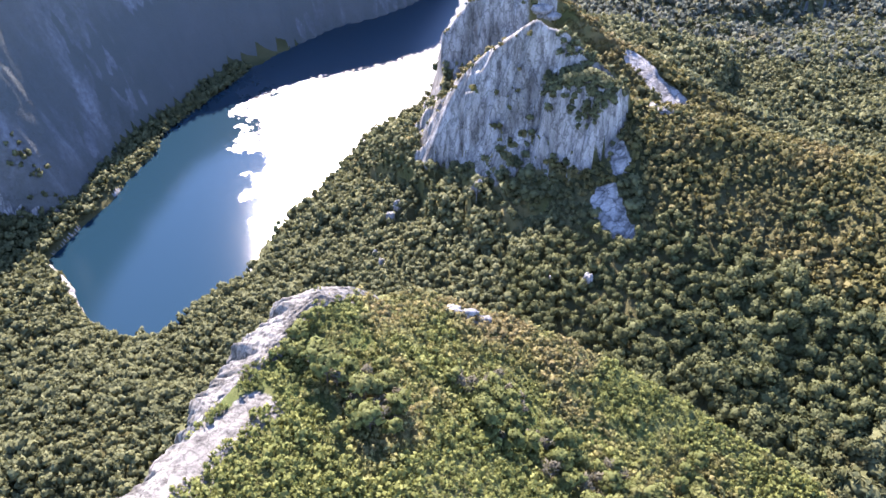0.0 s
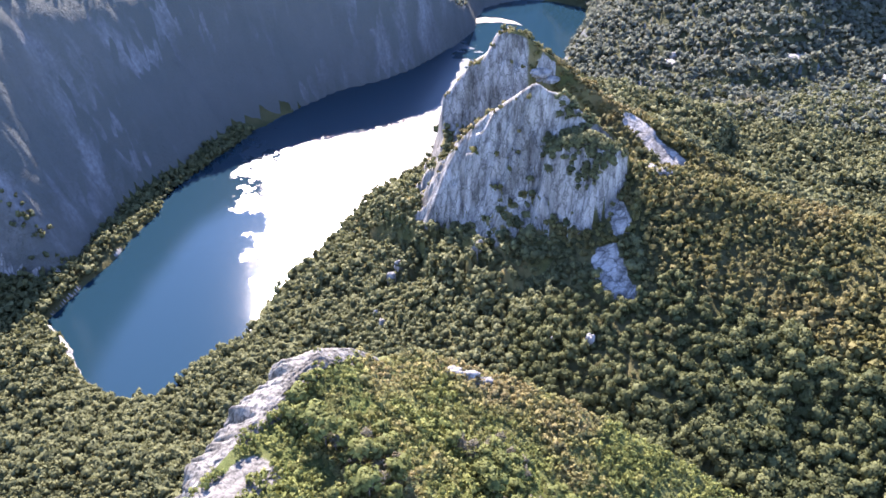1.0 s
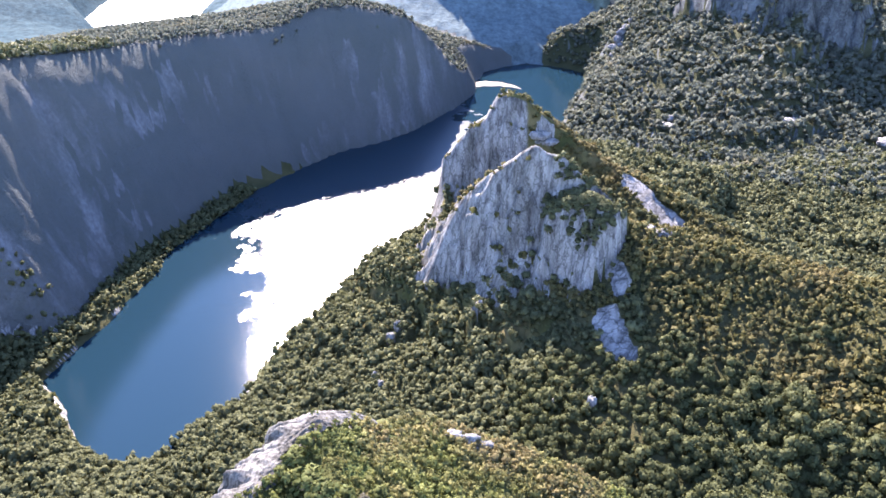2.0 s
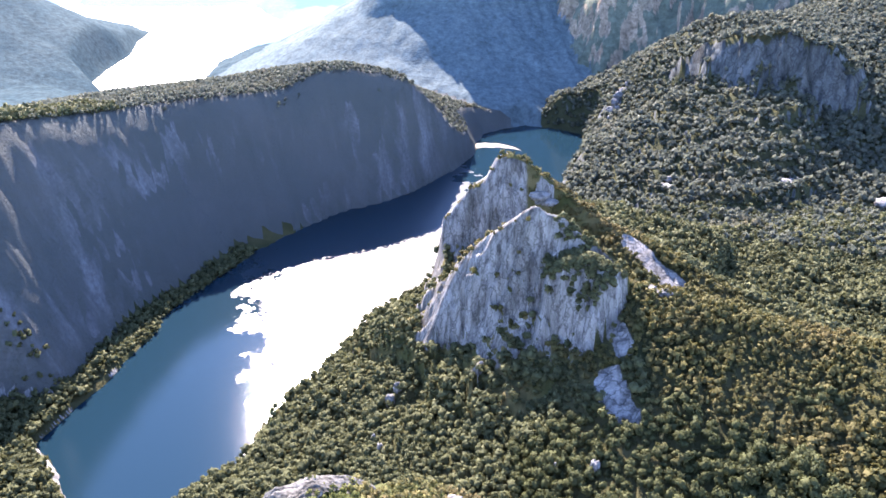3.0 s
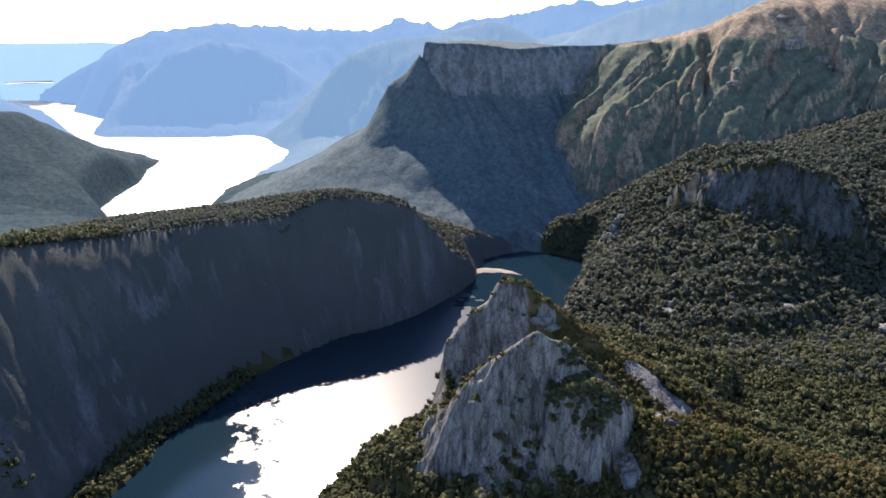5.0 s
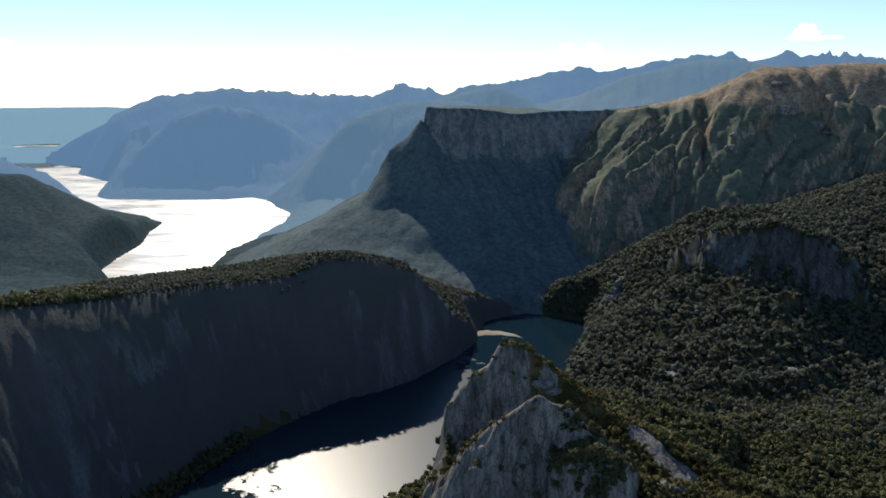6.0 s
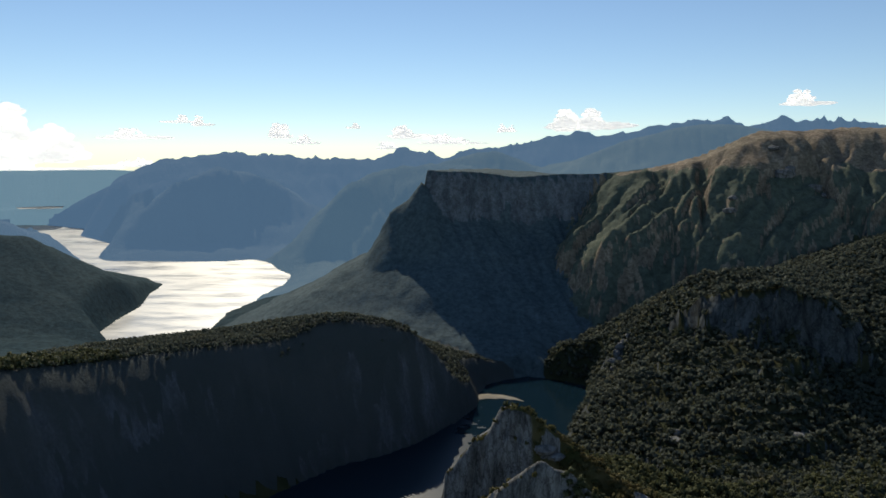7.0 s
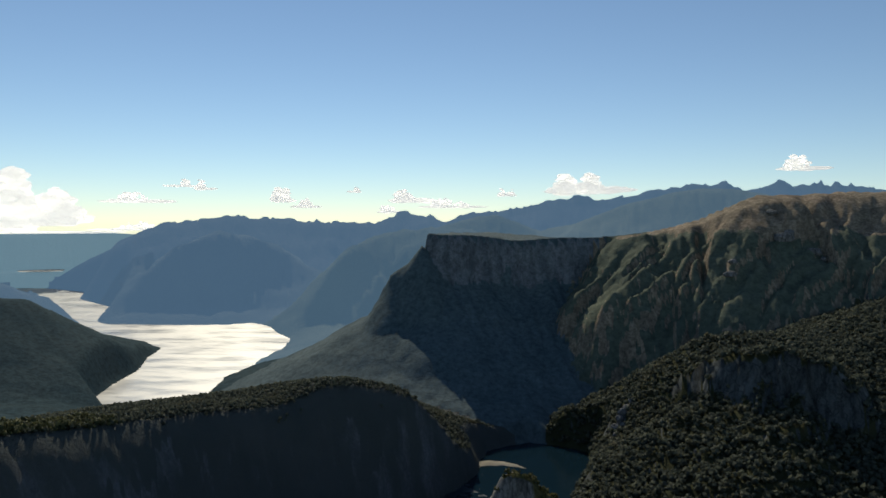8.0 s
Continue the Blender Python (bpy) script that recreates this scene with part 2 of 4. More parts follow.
        if name == "peak":
            low = np.clip((zc - 10) / 145, 0.6, 1)
            drop = drop * (low + (1 - low) * smooth(30, 110, d))
        h = zc - drop + rough * 0.5 * fbm(px / (rough * 8), py / (rough * 8), seed=60 + k, octaves=5, gain=0.6)
        if name in CRAGS:
            h = h + 3.8 * vnoise(h / 8 + 0.8 * rib, along / 18, seed=45 + k) * smooth(2, 8, d)
            h = h + (1.6 - 3.4 * np.abs(fbm(px / 7, py / 7, seed=47 + k, octaves=4))) * smooth(0, 5, d)
            h = h + 2.6 * vnoise((px + 0.7 * py) / 9, (h + 0.5 * px) / 13, seed=43 + k) * smooth(2, 9, d)
        if name in GULLIED:
            across = 0.66 * px - 0.75 * py + 14 * fbm(px / 60, py / 60, seed=64)
            gully = np.abs(vnoise(across / 44, d / 300, seed=65)) + 0.6 * np.abs(vnoise(across / 17, d / 120, seed=66)) + 0.25 * fbm(px / 14, py / 14, seed=67)
            h = h + GULLIED[name] * (gully - 0.5) * smooth(40, 170, d) * (1 - blend)
        up = h > best[m]
        best[m[up]] = h[up]
        ident[m[up]] = k + 1
    sheer = smooth(-440, -470, 0.832 * x - 0.554 * y) * smooth(1080, 1000, y)
    bank = 0.4 + (1.7 + 2.6 * sheer) * np.maximum(sd, 0)
    best = np.where(sd > 0, np.minimum(best, bank), -np.minimum(10, 0.4 * -sd) - 0.3)
    return best, ident, sd


# stretches of bare slab on the slopes: from, to, half width
SLABS = [
    (92, 324, 86, 343, 8), (97, 358, 94, 374, 5), (40, 429, 76, 409, 5), (-8, 431, 34, 432, 3.5), (5, 559, 45, 555, 3.5), (131, 494, 152, 457, 7), (72, 536, 77, 532, 5), (73, 299, 74, 300, 2),
    (-36, 361, -36, 364, 1.6), (-33, 408, -32, 412, 2), (4, 222, 18, 225, 1.6), (233, 761, 235, 766, 6), (348, 754, 354, 758, 7),
    (429, 713, 434, 720, 8), (240, 1062, 246, 1080, 7), (718, 1535, 725, 1550, 9), (680, 1572, 690, 1580, 20), (-262, 408, -205, 345, 1.8),
    (-50, 196, -34, 208, 5), (-76, 122, -56, 150, 9), (-92, 70, -72, 118, 12),
]


def bare_rock(x, y, z, k, slope):
    """How bare the ground is, 0 to 1, from its steepness, its height and the slabs laid open on it."""
    edge = np.array([1.0] + [{"shoulder": 3, "apron": 3, "backridge": 3, "lridge": 1.9, "mesa": 1.7, "rmount": 1.7, "headland": 3, "mesafoot": 3, "hill": 1.3, "spur": 3, "spurb": 3, "knoll": 3, "lefthill": 3, "rangeb": 3, "rangec": 3, "ranged": 3, "farhills": 3, "dome": 1.5}.get(n[0], 1.0) for n in RIDGES])[k]
    out = smooth(edge, edge + 0.6, slope + 0.4 * fbm(x / 12, y / 12, seed=91) + (k == FORM["mesa"]) * 1.5 * fbm(x / 45, y / 45, seed=97))
    out = np.maximum(out, (k == FORM["dome"]) * smooth(285, 325, z + 25 * fbm(x / 60, y / 60, seed=93)))
    foot = 63 + 0.38 * (x + 14) + 5 * fbm(x / 9, y / 9, seed=96)
    crag = np.isin(k, [FORM["peak"], FORM["knob"], FORM["apron"]])
    out = out * np.where(crag, smooth(foot - 5, foot + 3, z) * smooth(-24, -12, x), 1.0)
    out = out * (1 - (k == FORM["summit"]) * smooth(52, 72, x)) * (1 - 0.85 * (k == FORM["peak"]) * smooth(96, 106, x))
    for ax, ay, bx, by, r in SLABS:
        ex, ey = bx - ax, by - ay
        t = np.clip(((x - ax) * ex + (y - ay) * ey) / (ex * ex + ey * ey + 1e-6), 0, 1)
        out = np.maximum(out, smooth(r * 1.15, r * 0.75, np.hypot(x - ax - t * ex, y - ay - t * ey) + 0.5 * r * fbm(x / (2 + r), y / (2 + r), seed=94)))
    return out


FORM = {n[0]: k + 1 for k, n in enumerate(RIDGES)}
# ---- materials ----
def shader(name):
    m = bpy.data.materials.new(name)
    m.use_nodes = True
    nt = m.node_tree
    return m, nt, nt.nodes["Principled BSDF"]


def add(nt, kind, **sets):
    n = nt.nodes.new(kind)
    for k, v in sets.items():
        n.inputs[k].default_value = v
    return n


def noise_tex(nt, vec, scale, detail=6, rough=0.6):
    n = add(nt, "ShaderNodeTexNoise", Scale=scale, Detail=detail, Roughness=rough)
    nt.links.new(vec, n.inputs["Vector"])
    return n.outputs["Fac"]


def ramp(nt, fac, stops):
    r = nt.nodes.new("ShaderNodeValToRGB")
    while len(r.color_ramp.elements) < len(stops):
        r.color_ramp.elements.new(0.5)
    for e, (p, c) in zip(r.color_ramp.elements, stops):
        e.position, e.color = p, (*c, 1) if len(c) == 3 else c
    nt.links.new(fac, r.inputs[0])
    return r.outputs[0]


def mixed(nt, fac, a, b):
    m = nt.nodes.new("ShaderNodeMix")
    m.data_type = "RGBA"
    nt.links.new(fac, m.inputs[0])
    for s, k in ((a, 6), (b, 7)):
        if isinstance(s, tuple):
            m.inputs[k].default_value = (*s, 1)
        else:
            nt.links.new(s, m.inputs[k])
    return m.outputs[2]


def mixed_mul(nt, a, b, amount):
    m = nt.nodes.new("ShaderNodeMix")
    m.data_type, m.blend_type = "RGBA", "MULTIPLY"
    m.inputs[0].default_value = amount
    nt.links.new(a, m.inputs[6])
    nt.links.new(b, m.inputs[7])
    return m.outputs[2]


def bumped(nt, bsdf, height, strength, distance):
    b = add(nt, "ShaderNodeBump", Strength=strength, Distance=distance)
    nt.links.new(height, b.inputs["Height"])
    nt.links.new(b.outputs[0], bsdf.inputs["Normal"])


def terrain_material(name, soil, soil2, rock, rock2, grain=0.5, crack=0.75, blotch=0.0, wooded=False, stains=0.0):
    """Soil and undergrowth with bare rock where the land carries it (attribute 'bare')."""
    m, nt, bs = shader(name)
    pos = nt.nodes.new("ShaderNodeNewGeometry").outputs["Position"]
    bare = nt.nodes.new("ShaderNodeAttribute")
    bare.attribute_name = "bare"
    stretch = nt.nodes.new("ShaderNodeMapping")
    stretch.inputs["Scale"].default_value = (1.0, 1.0, 0.16)
    nt.links.new(pos, stretch.inputs[0])
    streaks = noise_tex(nt, stretch.outputs[0], grain * 0.35, 8, 0.65)
    fine = noise_tex(nt, pos, grain * 2.0, 8, 0.7)
    broad = noise_tex(nt, pos, grain * 0.06, 5, 0.6)
    soil_c = mixed(nt, ramp(nt, broad, [(0.35, (0, 0, 0)), (0.65, (1, 1, 1))]), soil, soil2)
    dark = tuple(c * (0.3 + 0.5 * (crack < 0.4)) for c in rock2)
    rock_c = ramp(nt, streaks, [(0.28, dark), (0.42, rock2), (0.55, rock), (0.75, tuple(min(1, c * 1.2) for c in rock))])
    vor = add(nt, "ShaderNodeTexVoronoi", Scale=grain * 0.3)
    vor.feature = "DISTANCE_TO_EDGE"
    warp = nt.nodes.new("ShaderNodeVectorMath")
    warp.operation = "MULTIPLY_ADD"
    warp.inputs[1].default_value = (6 / grain * 0.5,) * 3
    wn3 = add(nt, "ShaderNodeTexNoise", Scale=grain * 0.5, Detail=4)
    nt.links.new(pos, wn3.inputs["Vector"])
    nt.links.new(wn3.outputs["Color"], warp.inputs[0])
    nt.links.new(stretch.outputs[0], warp.inputs[2])
    nt.links.new(warp.outputs[0], vor.inputs["Vector"])
    cracks = ramp(nt, vor.outputs[0], [(0.0, (0.25, 0.25, 0.25)), (0.09, (1, 1, 1))])
    rock_c = mixed_mul(nt, rock_c, cracks, crack)
    if stains:
        patchy = noise_tex(nt, warp.outputs[0], grain * 0.09, 6, 0.68)
        rock_c = mixed_mul(nt, rock_c, ramp(nt, patchy, [(0.36, (0.3, 0.29, 0.26)), (0.5, (0.8, 0.79, 0.77)), (0.62, (1.15, 1.14, 1.12))]), stains)
    spots = ramp(nt, fine, [(0.35, (0.55, 0.55, 0.52)), (0.6, (1, 1, 1))])
    mul = nt.nodes.new("ShaderNodeMix")
    mul.data_type, mul.blend_type = "RGBA", "MULTIPLY"
    mul.inputs[0].default_value = 0.8
    nt.links.new(rock_c, mul.inputs[6])
    nt.links.new(spots, mul.inputs[7])
    mask = nt.nodes.new("ShaderNodeMath")
    mask.operation = "MULTIPLY_ADD"
    mask.inputs[1].default_value = 0.5
    nt.links.new(fine, mask.inputs[0])
    nt.links.new(bare.outputs["Fac"], mask.inputs[2])
    cover = ramp(nt, mask.outputs[0], [(0.66, (0, 0, 0)), (0.82, (1, 1, 1))])
    if blotch:
        growth = noise_tex(nt, stretch.outputs[0], grain * 0.22, 7, 0.65)
        cover = mixed_mul(nt, cover, ramp(nt, growth, [(0.42 + blotch * 0.1, (0, 0, 0)), (0.6 + blotch * 0.1, (1, 1, 1))]), blotch)
    nt.links.new(mixed(nt, cover, soil_c, mul.outputs[2]), bs.inputs["Base Color"])
    bs.inputs["Roughness"].default_value = 0.88
    bs.inputs["Specular IOR Level"].default_value = 0.04
    relief = fine
    if wooded:
        tops = add(nt, "ShaderNodeTexVoronoi", Scale=0.22, Randomness=1.0)
        nt.links.new(pos, tops.inputs["Vector"])
        crown = ramp(nt, tops.outputs["Distance"], [(0.0, (1, 1, 1)), (0.75, (0, 0, 0))])
        relief = mixed_mul(nt, crown, ramp(nt, noise_tex(nt, pos, 0.06, 7, 0.7), [(0.3, (0.1,) * 3), (0.7, (1, 1, 1))]), 1.0)
        soil_mott = ramp(nt, noise_tex(nt, pos, 0.1, 8, 0.75), [(0.35, (0.5,) * 3), (0.65, (1.3,) * 3)])
        nt.links.new(mixed_mul(nt, bs.inputs["Base Color"].links[0].from_socket, soil_mott, 0.8), bs.inputs["Base Color"])
    bumped(nt, bs, mixed(nt, cover, relief, streaks), 0.16 if wooded else 0.7, 5.0 if wooded else 1.0 / grain * 0.8)
    return m


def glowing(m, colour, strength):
    """Distant air light put in as emission, on far ranges and their shores."""
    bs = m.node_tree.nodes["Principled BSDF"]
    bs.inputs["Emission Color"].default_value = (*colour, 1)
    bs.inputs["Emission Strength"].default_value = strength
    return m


def foliage_material(name, dark, light, dry=(0.16, 0.12, 0.05), share=0.12, thin=0.32):
    """Leaf sprays: each tree has its own shade (attribute 'tint'), and each spray varies a little."""
    m, nt, bs = shader(name)
    geo = nt.nodes.new("ShaderNodeNewGeometry")
    tint = nt.nodes.new("ShaderNodeAttribute")
    tint.attribute_name = "tint"
    both = nt.nodes.new("ShaderNodeMath")
    both.operation = "MULTIPLY_ADD"
    both.inputs[1].default_value = 0.4
    nt.links.new(geo.outputs["Random Per Island"], both.inputs[0])
    part_tint = nt.nodes.new("ShaderNodeMath")
    part_tint.operation = "MULTIPLY"
    part_tint.inputs[1].default_value = 0.6
    nt.links.new(tint.outputs["Fac"], part_tint.inputs[0])
    nt.links.new(part_tint.outputs[0], both.inputs[2])
    broad = noise_tex(nt, geo.outputs["Position"], 0.02, 5, 0.65)
    fine = noise_tex(nt, geo.outputs["Position"], 3.0, 4, 0.7)
    c = mixed(nt, both.outputs[0], dark, light)
    c = mixed(nt, ramp(nt, broad, [(0.70 - share, (0, 0, 0)), (0.84 - share, (0.75, 0.75, 0.75))]), c, dry)
    c = mixed_mul(nt, c, ramp(nt, fine, [(0.3, (0.6, 0.6, 0.6)), (0.65, (1.1, 1.1, 1.1))]), 0.9)
    nt.links.new(c, bs.inputs["Base Color"])
    bs.inputs["Roughness"].default_value = 0.7
    bs.inputs["Specular IOR Level"].default_value = 0.08
    lit = nt.nodes.new("ShaderNodeBsdfTranslucent")
    nt.links.new(c, lit.inputs[0])
    mix = nt.nodes.new("ShaderNodeMixShader")
    mix.inputs[0].default_value = thin
    nt.links.new(bs.outputs[0], mix.inputs[1])
    nt.links.new(lit.outputs[0], mix.inputs[2])
    nt.links.new(mix.outputs[0], nt.nodes["Material Output"].inputs["Surface"])
    return m


def water_material(name, calm_dir=None, ior=1.33, windy=False):
    m, nt, bs = shader(name)
    pos = nt.nodes.new("ShaderNodeNewGeometry").outputs["Position"]
    bs.inputs["Base Color"].default_value = (0.006, 0.019, 0.03, 1)
    bs.inputs["IOR"].default_value = ior
    drawn = nt.nodes.new("ShaderNodeMapping")
    drawn.inputs["Rotation"].default_value = (0, 0, 0.5)
    drawn.inputs["Scale"].default_value = (1, 1, 1) if calm_dir else (0.6, 1.5, 1)
    nt.links.new(pos, drawn.inputs[0])
    patches = noise_tex(nt, drawn.outputs[0], 0.032 if calm_dir else 0.008, 10, 0.68)
    if not calm_dir:
        bs.inputs["Specular IOR Level"].default_value = 1.0
    if calm_dir:
        sep = nt.nodes.new("ShaderNodeVectorMath")
        sep.operation = "DOT_PRODUCT"
        sep.inputs[1].default_value = (calm_dir[0], calm_dir[1], 0)
        nt.links.new(pos, sep.inputs[0])
        fine = noise_tex(nt, pos, 0.7, 3, 0.6)
        off = nt.nodes.new("ShaderNodeMath")
        off.operation = "SUBTRACT"
        off.inputs[1].default_value = calm_dir[2]
        nt.links.new(sep.outputs["Value"], off.inputs[0])
        away = nt.nodes.new("ShaderNodeMath")
        away.operation = "ABSOLUTE"
        nt.links.new(off.outputs[0], away.inputs[0])
        edge = nt.nodes.new("ShaderNodeMath")
        edge.operation = "MULTIPLY_ADD"
        edge.inputs[1].default_value = -0.015
        edge.inputs[2].default_value = 0.015 * 145 - 1.7
        nt.links.new(away.outputs[0], edge.inputs[0])
        near = nt.nodes.new("ShaderNodeMath")
        near.operation = "MULTIPLY_ADD"
        near.inputs[1].default_value = 0.4
        nt.links.new(fine, near.inputs[0])
        nt.links.new(edge.outputs[0], near.inputs[2])
        tot = nt.nodes.new("ShaderNodeMath")
        tot.operation = "MULTIPLY_ADD"
        tot.inputs[1].default_value = 4.0
        nt.links.new(patches, tot.inputs[0])
        nt.links.new(near.outputs[0], tot.inputs[2])
        r = ramp(nt, tot.outputs[0], [(0.47, (0.05,) * 3), (0.53, (0.34,) * 3)])
    else:
        r = ramp(nt, patches, [(0.36, (0.27,) * 3), (0.48, (0.36,) * 3), (0.58, (0.46,) * 3), (0.75, (0.42,) * 3)])
    bs.inputs["Roughness"].default_value = 0.6
    if not windy:
        nt.links.new(r, bs.inputs["Roughness"])
    waves = noise_tex(nt, pos, 0.9, 3, 0.6)
    bumped(nt, bs, waves, 0.12, 0.3)
    return m


ROCK, ROCK2 = (0.27, 0.265, 0.255), (0.15, 0.15, 0.15)
M_VALLEY = terrain_material("forest_floor", (0.035, 0.04, 0.018), (0.07, 0.065, 0.03), ROCK, ROCK2)
M_HILL = terrain_material("hill_scrub", (0.05, 0.065, 0.02), (0.085, 0.085, 0.035), (0.19, 0.183, 0.17), (0.12, 0.117, 0.11), 0.9, 0.55, stains=0.5)
M_EDGE = terrain_material("weathered_granite", (0.19, 0.183, 0.17), (0.19, 0.183, 0.17), (0.205, 0.198, 0.184), (0.115, 0.112, 0.106), 1.5, 0.75, stains=0.8)
M_PEAK = terrain_material("granite", (0.05, 0.055, 0.02), (0.12, 0.1, 0.045), (0.28, 0.276, 0.262), (0.185, 0.18, 0.174), 0.8, 0.7, stains=0.8)
# slope colours blued to stand in for the haze before the headland
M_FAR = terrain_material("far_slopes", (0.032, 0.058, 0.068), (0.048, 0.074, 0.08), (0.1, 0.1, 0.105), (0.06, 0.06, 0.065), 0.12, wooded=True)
M_MOUNT = terrain_material("mountain_forest_floor", (0.035, 0.04, 0.02), (0.06, 0.06, 0.03), (0.125, 0.138, 0.14), (0.075, 0.084, 0.086), 0.25, 0.6, stains=0.6)
M_SAND = terrain_material("sand", (0.3, 0.26, 0.2), (0.38, 0.34, 0.27), (0.4, 0.36, 0.3), (0.3, 0.27, 0.22), 0.5)
M_CLIFF = terrain_material("dark_cliffs", (0.075, 0.085, 0.08), (0.095, 0.1, 0.095), (0.17, 0.175, 0.19), (0.125, 0.13, 0.14), 0.14, 0.05, 0.9)
# forest and cliff colours lightened and blued in place of haze
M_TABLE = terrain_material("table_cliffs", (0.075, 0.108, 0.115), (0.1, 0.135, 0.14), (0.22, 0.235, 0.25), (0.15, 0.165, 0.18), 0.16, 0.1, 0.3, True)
M_DOME = terrain_material("alpine_slopes", (0.095, 0.115, 0.085), (0.12, 0.135, 0.1), (0.34, 0.265, 0.19), (0.25, 0.195, 0.145), 0.1, 0.1, 0.25, True)
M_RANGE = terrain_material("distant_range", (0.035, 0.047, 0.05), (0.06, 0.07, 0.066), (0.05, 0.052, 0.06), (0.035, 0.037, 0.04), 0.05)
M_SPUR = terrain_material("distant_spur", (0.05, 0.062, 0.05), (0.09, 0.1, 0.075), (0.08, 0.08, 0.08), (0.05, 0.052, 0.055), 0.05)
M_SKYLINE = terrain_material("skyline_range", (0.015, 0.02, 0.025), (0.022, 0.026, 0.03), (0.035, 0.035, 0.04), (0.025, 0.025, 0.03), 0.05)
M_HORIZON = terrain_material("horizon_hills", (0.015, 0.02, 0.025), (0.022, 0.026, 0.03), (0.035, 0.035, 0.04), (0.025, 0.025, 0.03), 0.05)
for m in (M_RANGE, M_SPUR, M_SKYLINE, M_HORIZON, M_FAR):
    m.node_tree.nodes["Principled BSDF"].inputs["Specular IOR Level"].default_value = 0.012
# blue glow in place of haze, one strength for each distance
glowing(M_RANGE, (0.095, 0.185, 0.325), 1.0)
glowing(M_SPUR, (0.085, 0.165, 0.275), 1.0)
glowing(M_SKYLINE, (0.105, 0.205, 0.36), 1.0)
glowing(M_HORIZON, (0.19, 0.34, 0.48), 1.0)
M_TREE = foliage_material("beech_foliage", (0.056, 0.066, 0.032), (0.148, 0.152, 0.072), (0.13, 0.13, 0.055), 0.06)
# M_TREE's greens darkened: shade between the tall crowns is put into the colour
M_TALLTREE = foliage_material("shaded_beech_foliage", (0.042, 0.052, 0.022), (0.112, 0.12, 0.05), (0.13, 0.11, 0.05), 0.1, 0.28)
# paler, blue-greyer leaves than M_TREE, with haze mixed into their colour
M_FARTREE = foliage_material("mountain_beech_foliage", (0.072, 0.09, 0.072), (0.15, 0.162, 0.122), (0.165, 0.145, 0.085), 0.13, 0.46)
M_SHRUB = foliage_material("shrub_foliage", (0.085, 0.102, 0.03), (0.185, 0.195, 0.062), (0.22, 0.17, 0.085), 0.2)
M_CREST = foliage_material("crest_scrub", (0.068, 0.07, 0.025), (0.145, 0.13, 0.05), (0.165, 0.13, 0.058), 0.2)
M_WATER_A = water_material("near_lake_water", (0.95, 0.31, 177.0))
M_WATER_B = water_material("far_lake_water", ior=1.7)
M_WATER_C = water_material("distant_lake_water", ior=1.7, windy=True)


# ---- the ground, in one polar net cut into landforms ----
def steps(spans):
    out = [spans[0][0]]
    for a, b, k in spans:
        n = max(1, round(math.log(b / a) / k))
        out += [a * (b / a) ** ((i + 1) / n) for i in range(n)]
    return np.array(out)


RADII = np.concatenate([[0.5, 20], steps([(60, 110, 0.03), (110, 235, 0.013), (235, 385, 0.011), (385, 450, 0.0024), (450, 600, 0.0042), (600, 1150, 0.011), (1150, 1470, 0.006), (1470, 1660, 0.0042), (1660, 4970, 0.013)])])
AZ = np.concatenate([np.arange(-180, -48, 6.0), np.arange(-48, -34, 0.35), np.arange(-34, -4, 0.17), np.arange(-4, 15, 0.085), np.arange(15, 31, 0.1), np.arange(31, 48, 0.35), np.arange(48, 180, 6.0)])
rr, aa = np.meshgrid(RADII, np.radians(AZ), indexing="ij")
gx, gy = (rr * np.sin(aa)).ravel(), (rr * np.cos(aa)).ravel()
gz, gid, gsd = land(gx, gy)
NR, NA = rr.shape
gid_grid = gid.reshape(NR, NA)

# slope, for bare rock
zg = gz.reshape(NR, NA)
xg, yg = gx.reshape(NR, NA), gy.reshape(NR, NA)
dzr = np.gradient(zg, axis=0) / np.maximum(np.gradient(rr, axis=0), 1e-3)
dza = np.gradient(zg, axis=1) / np.maximum(rr * np.gradient(aa, axis=1), 1e-3)
slope = np.hypot(dzr, dza).ravel()
bare = bare_rock(gx, gy, gz, gid, slope)

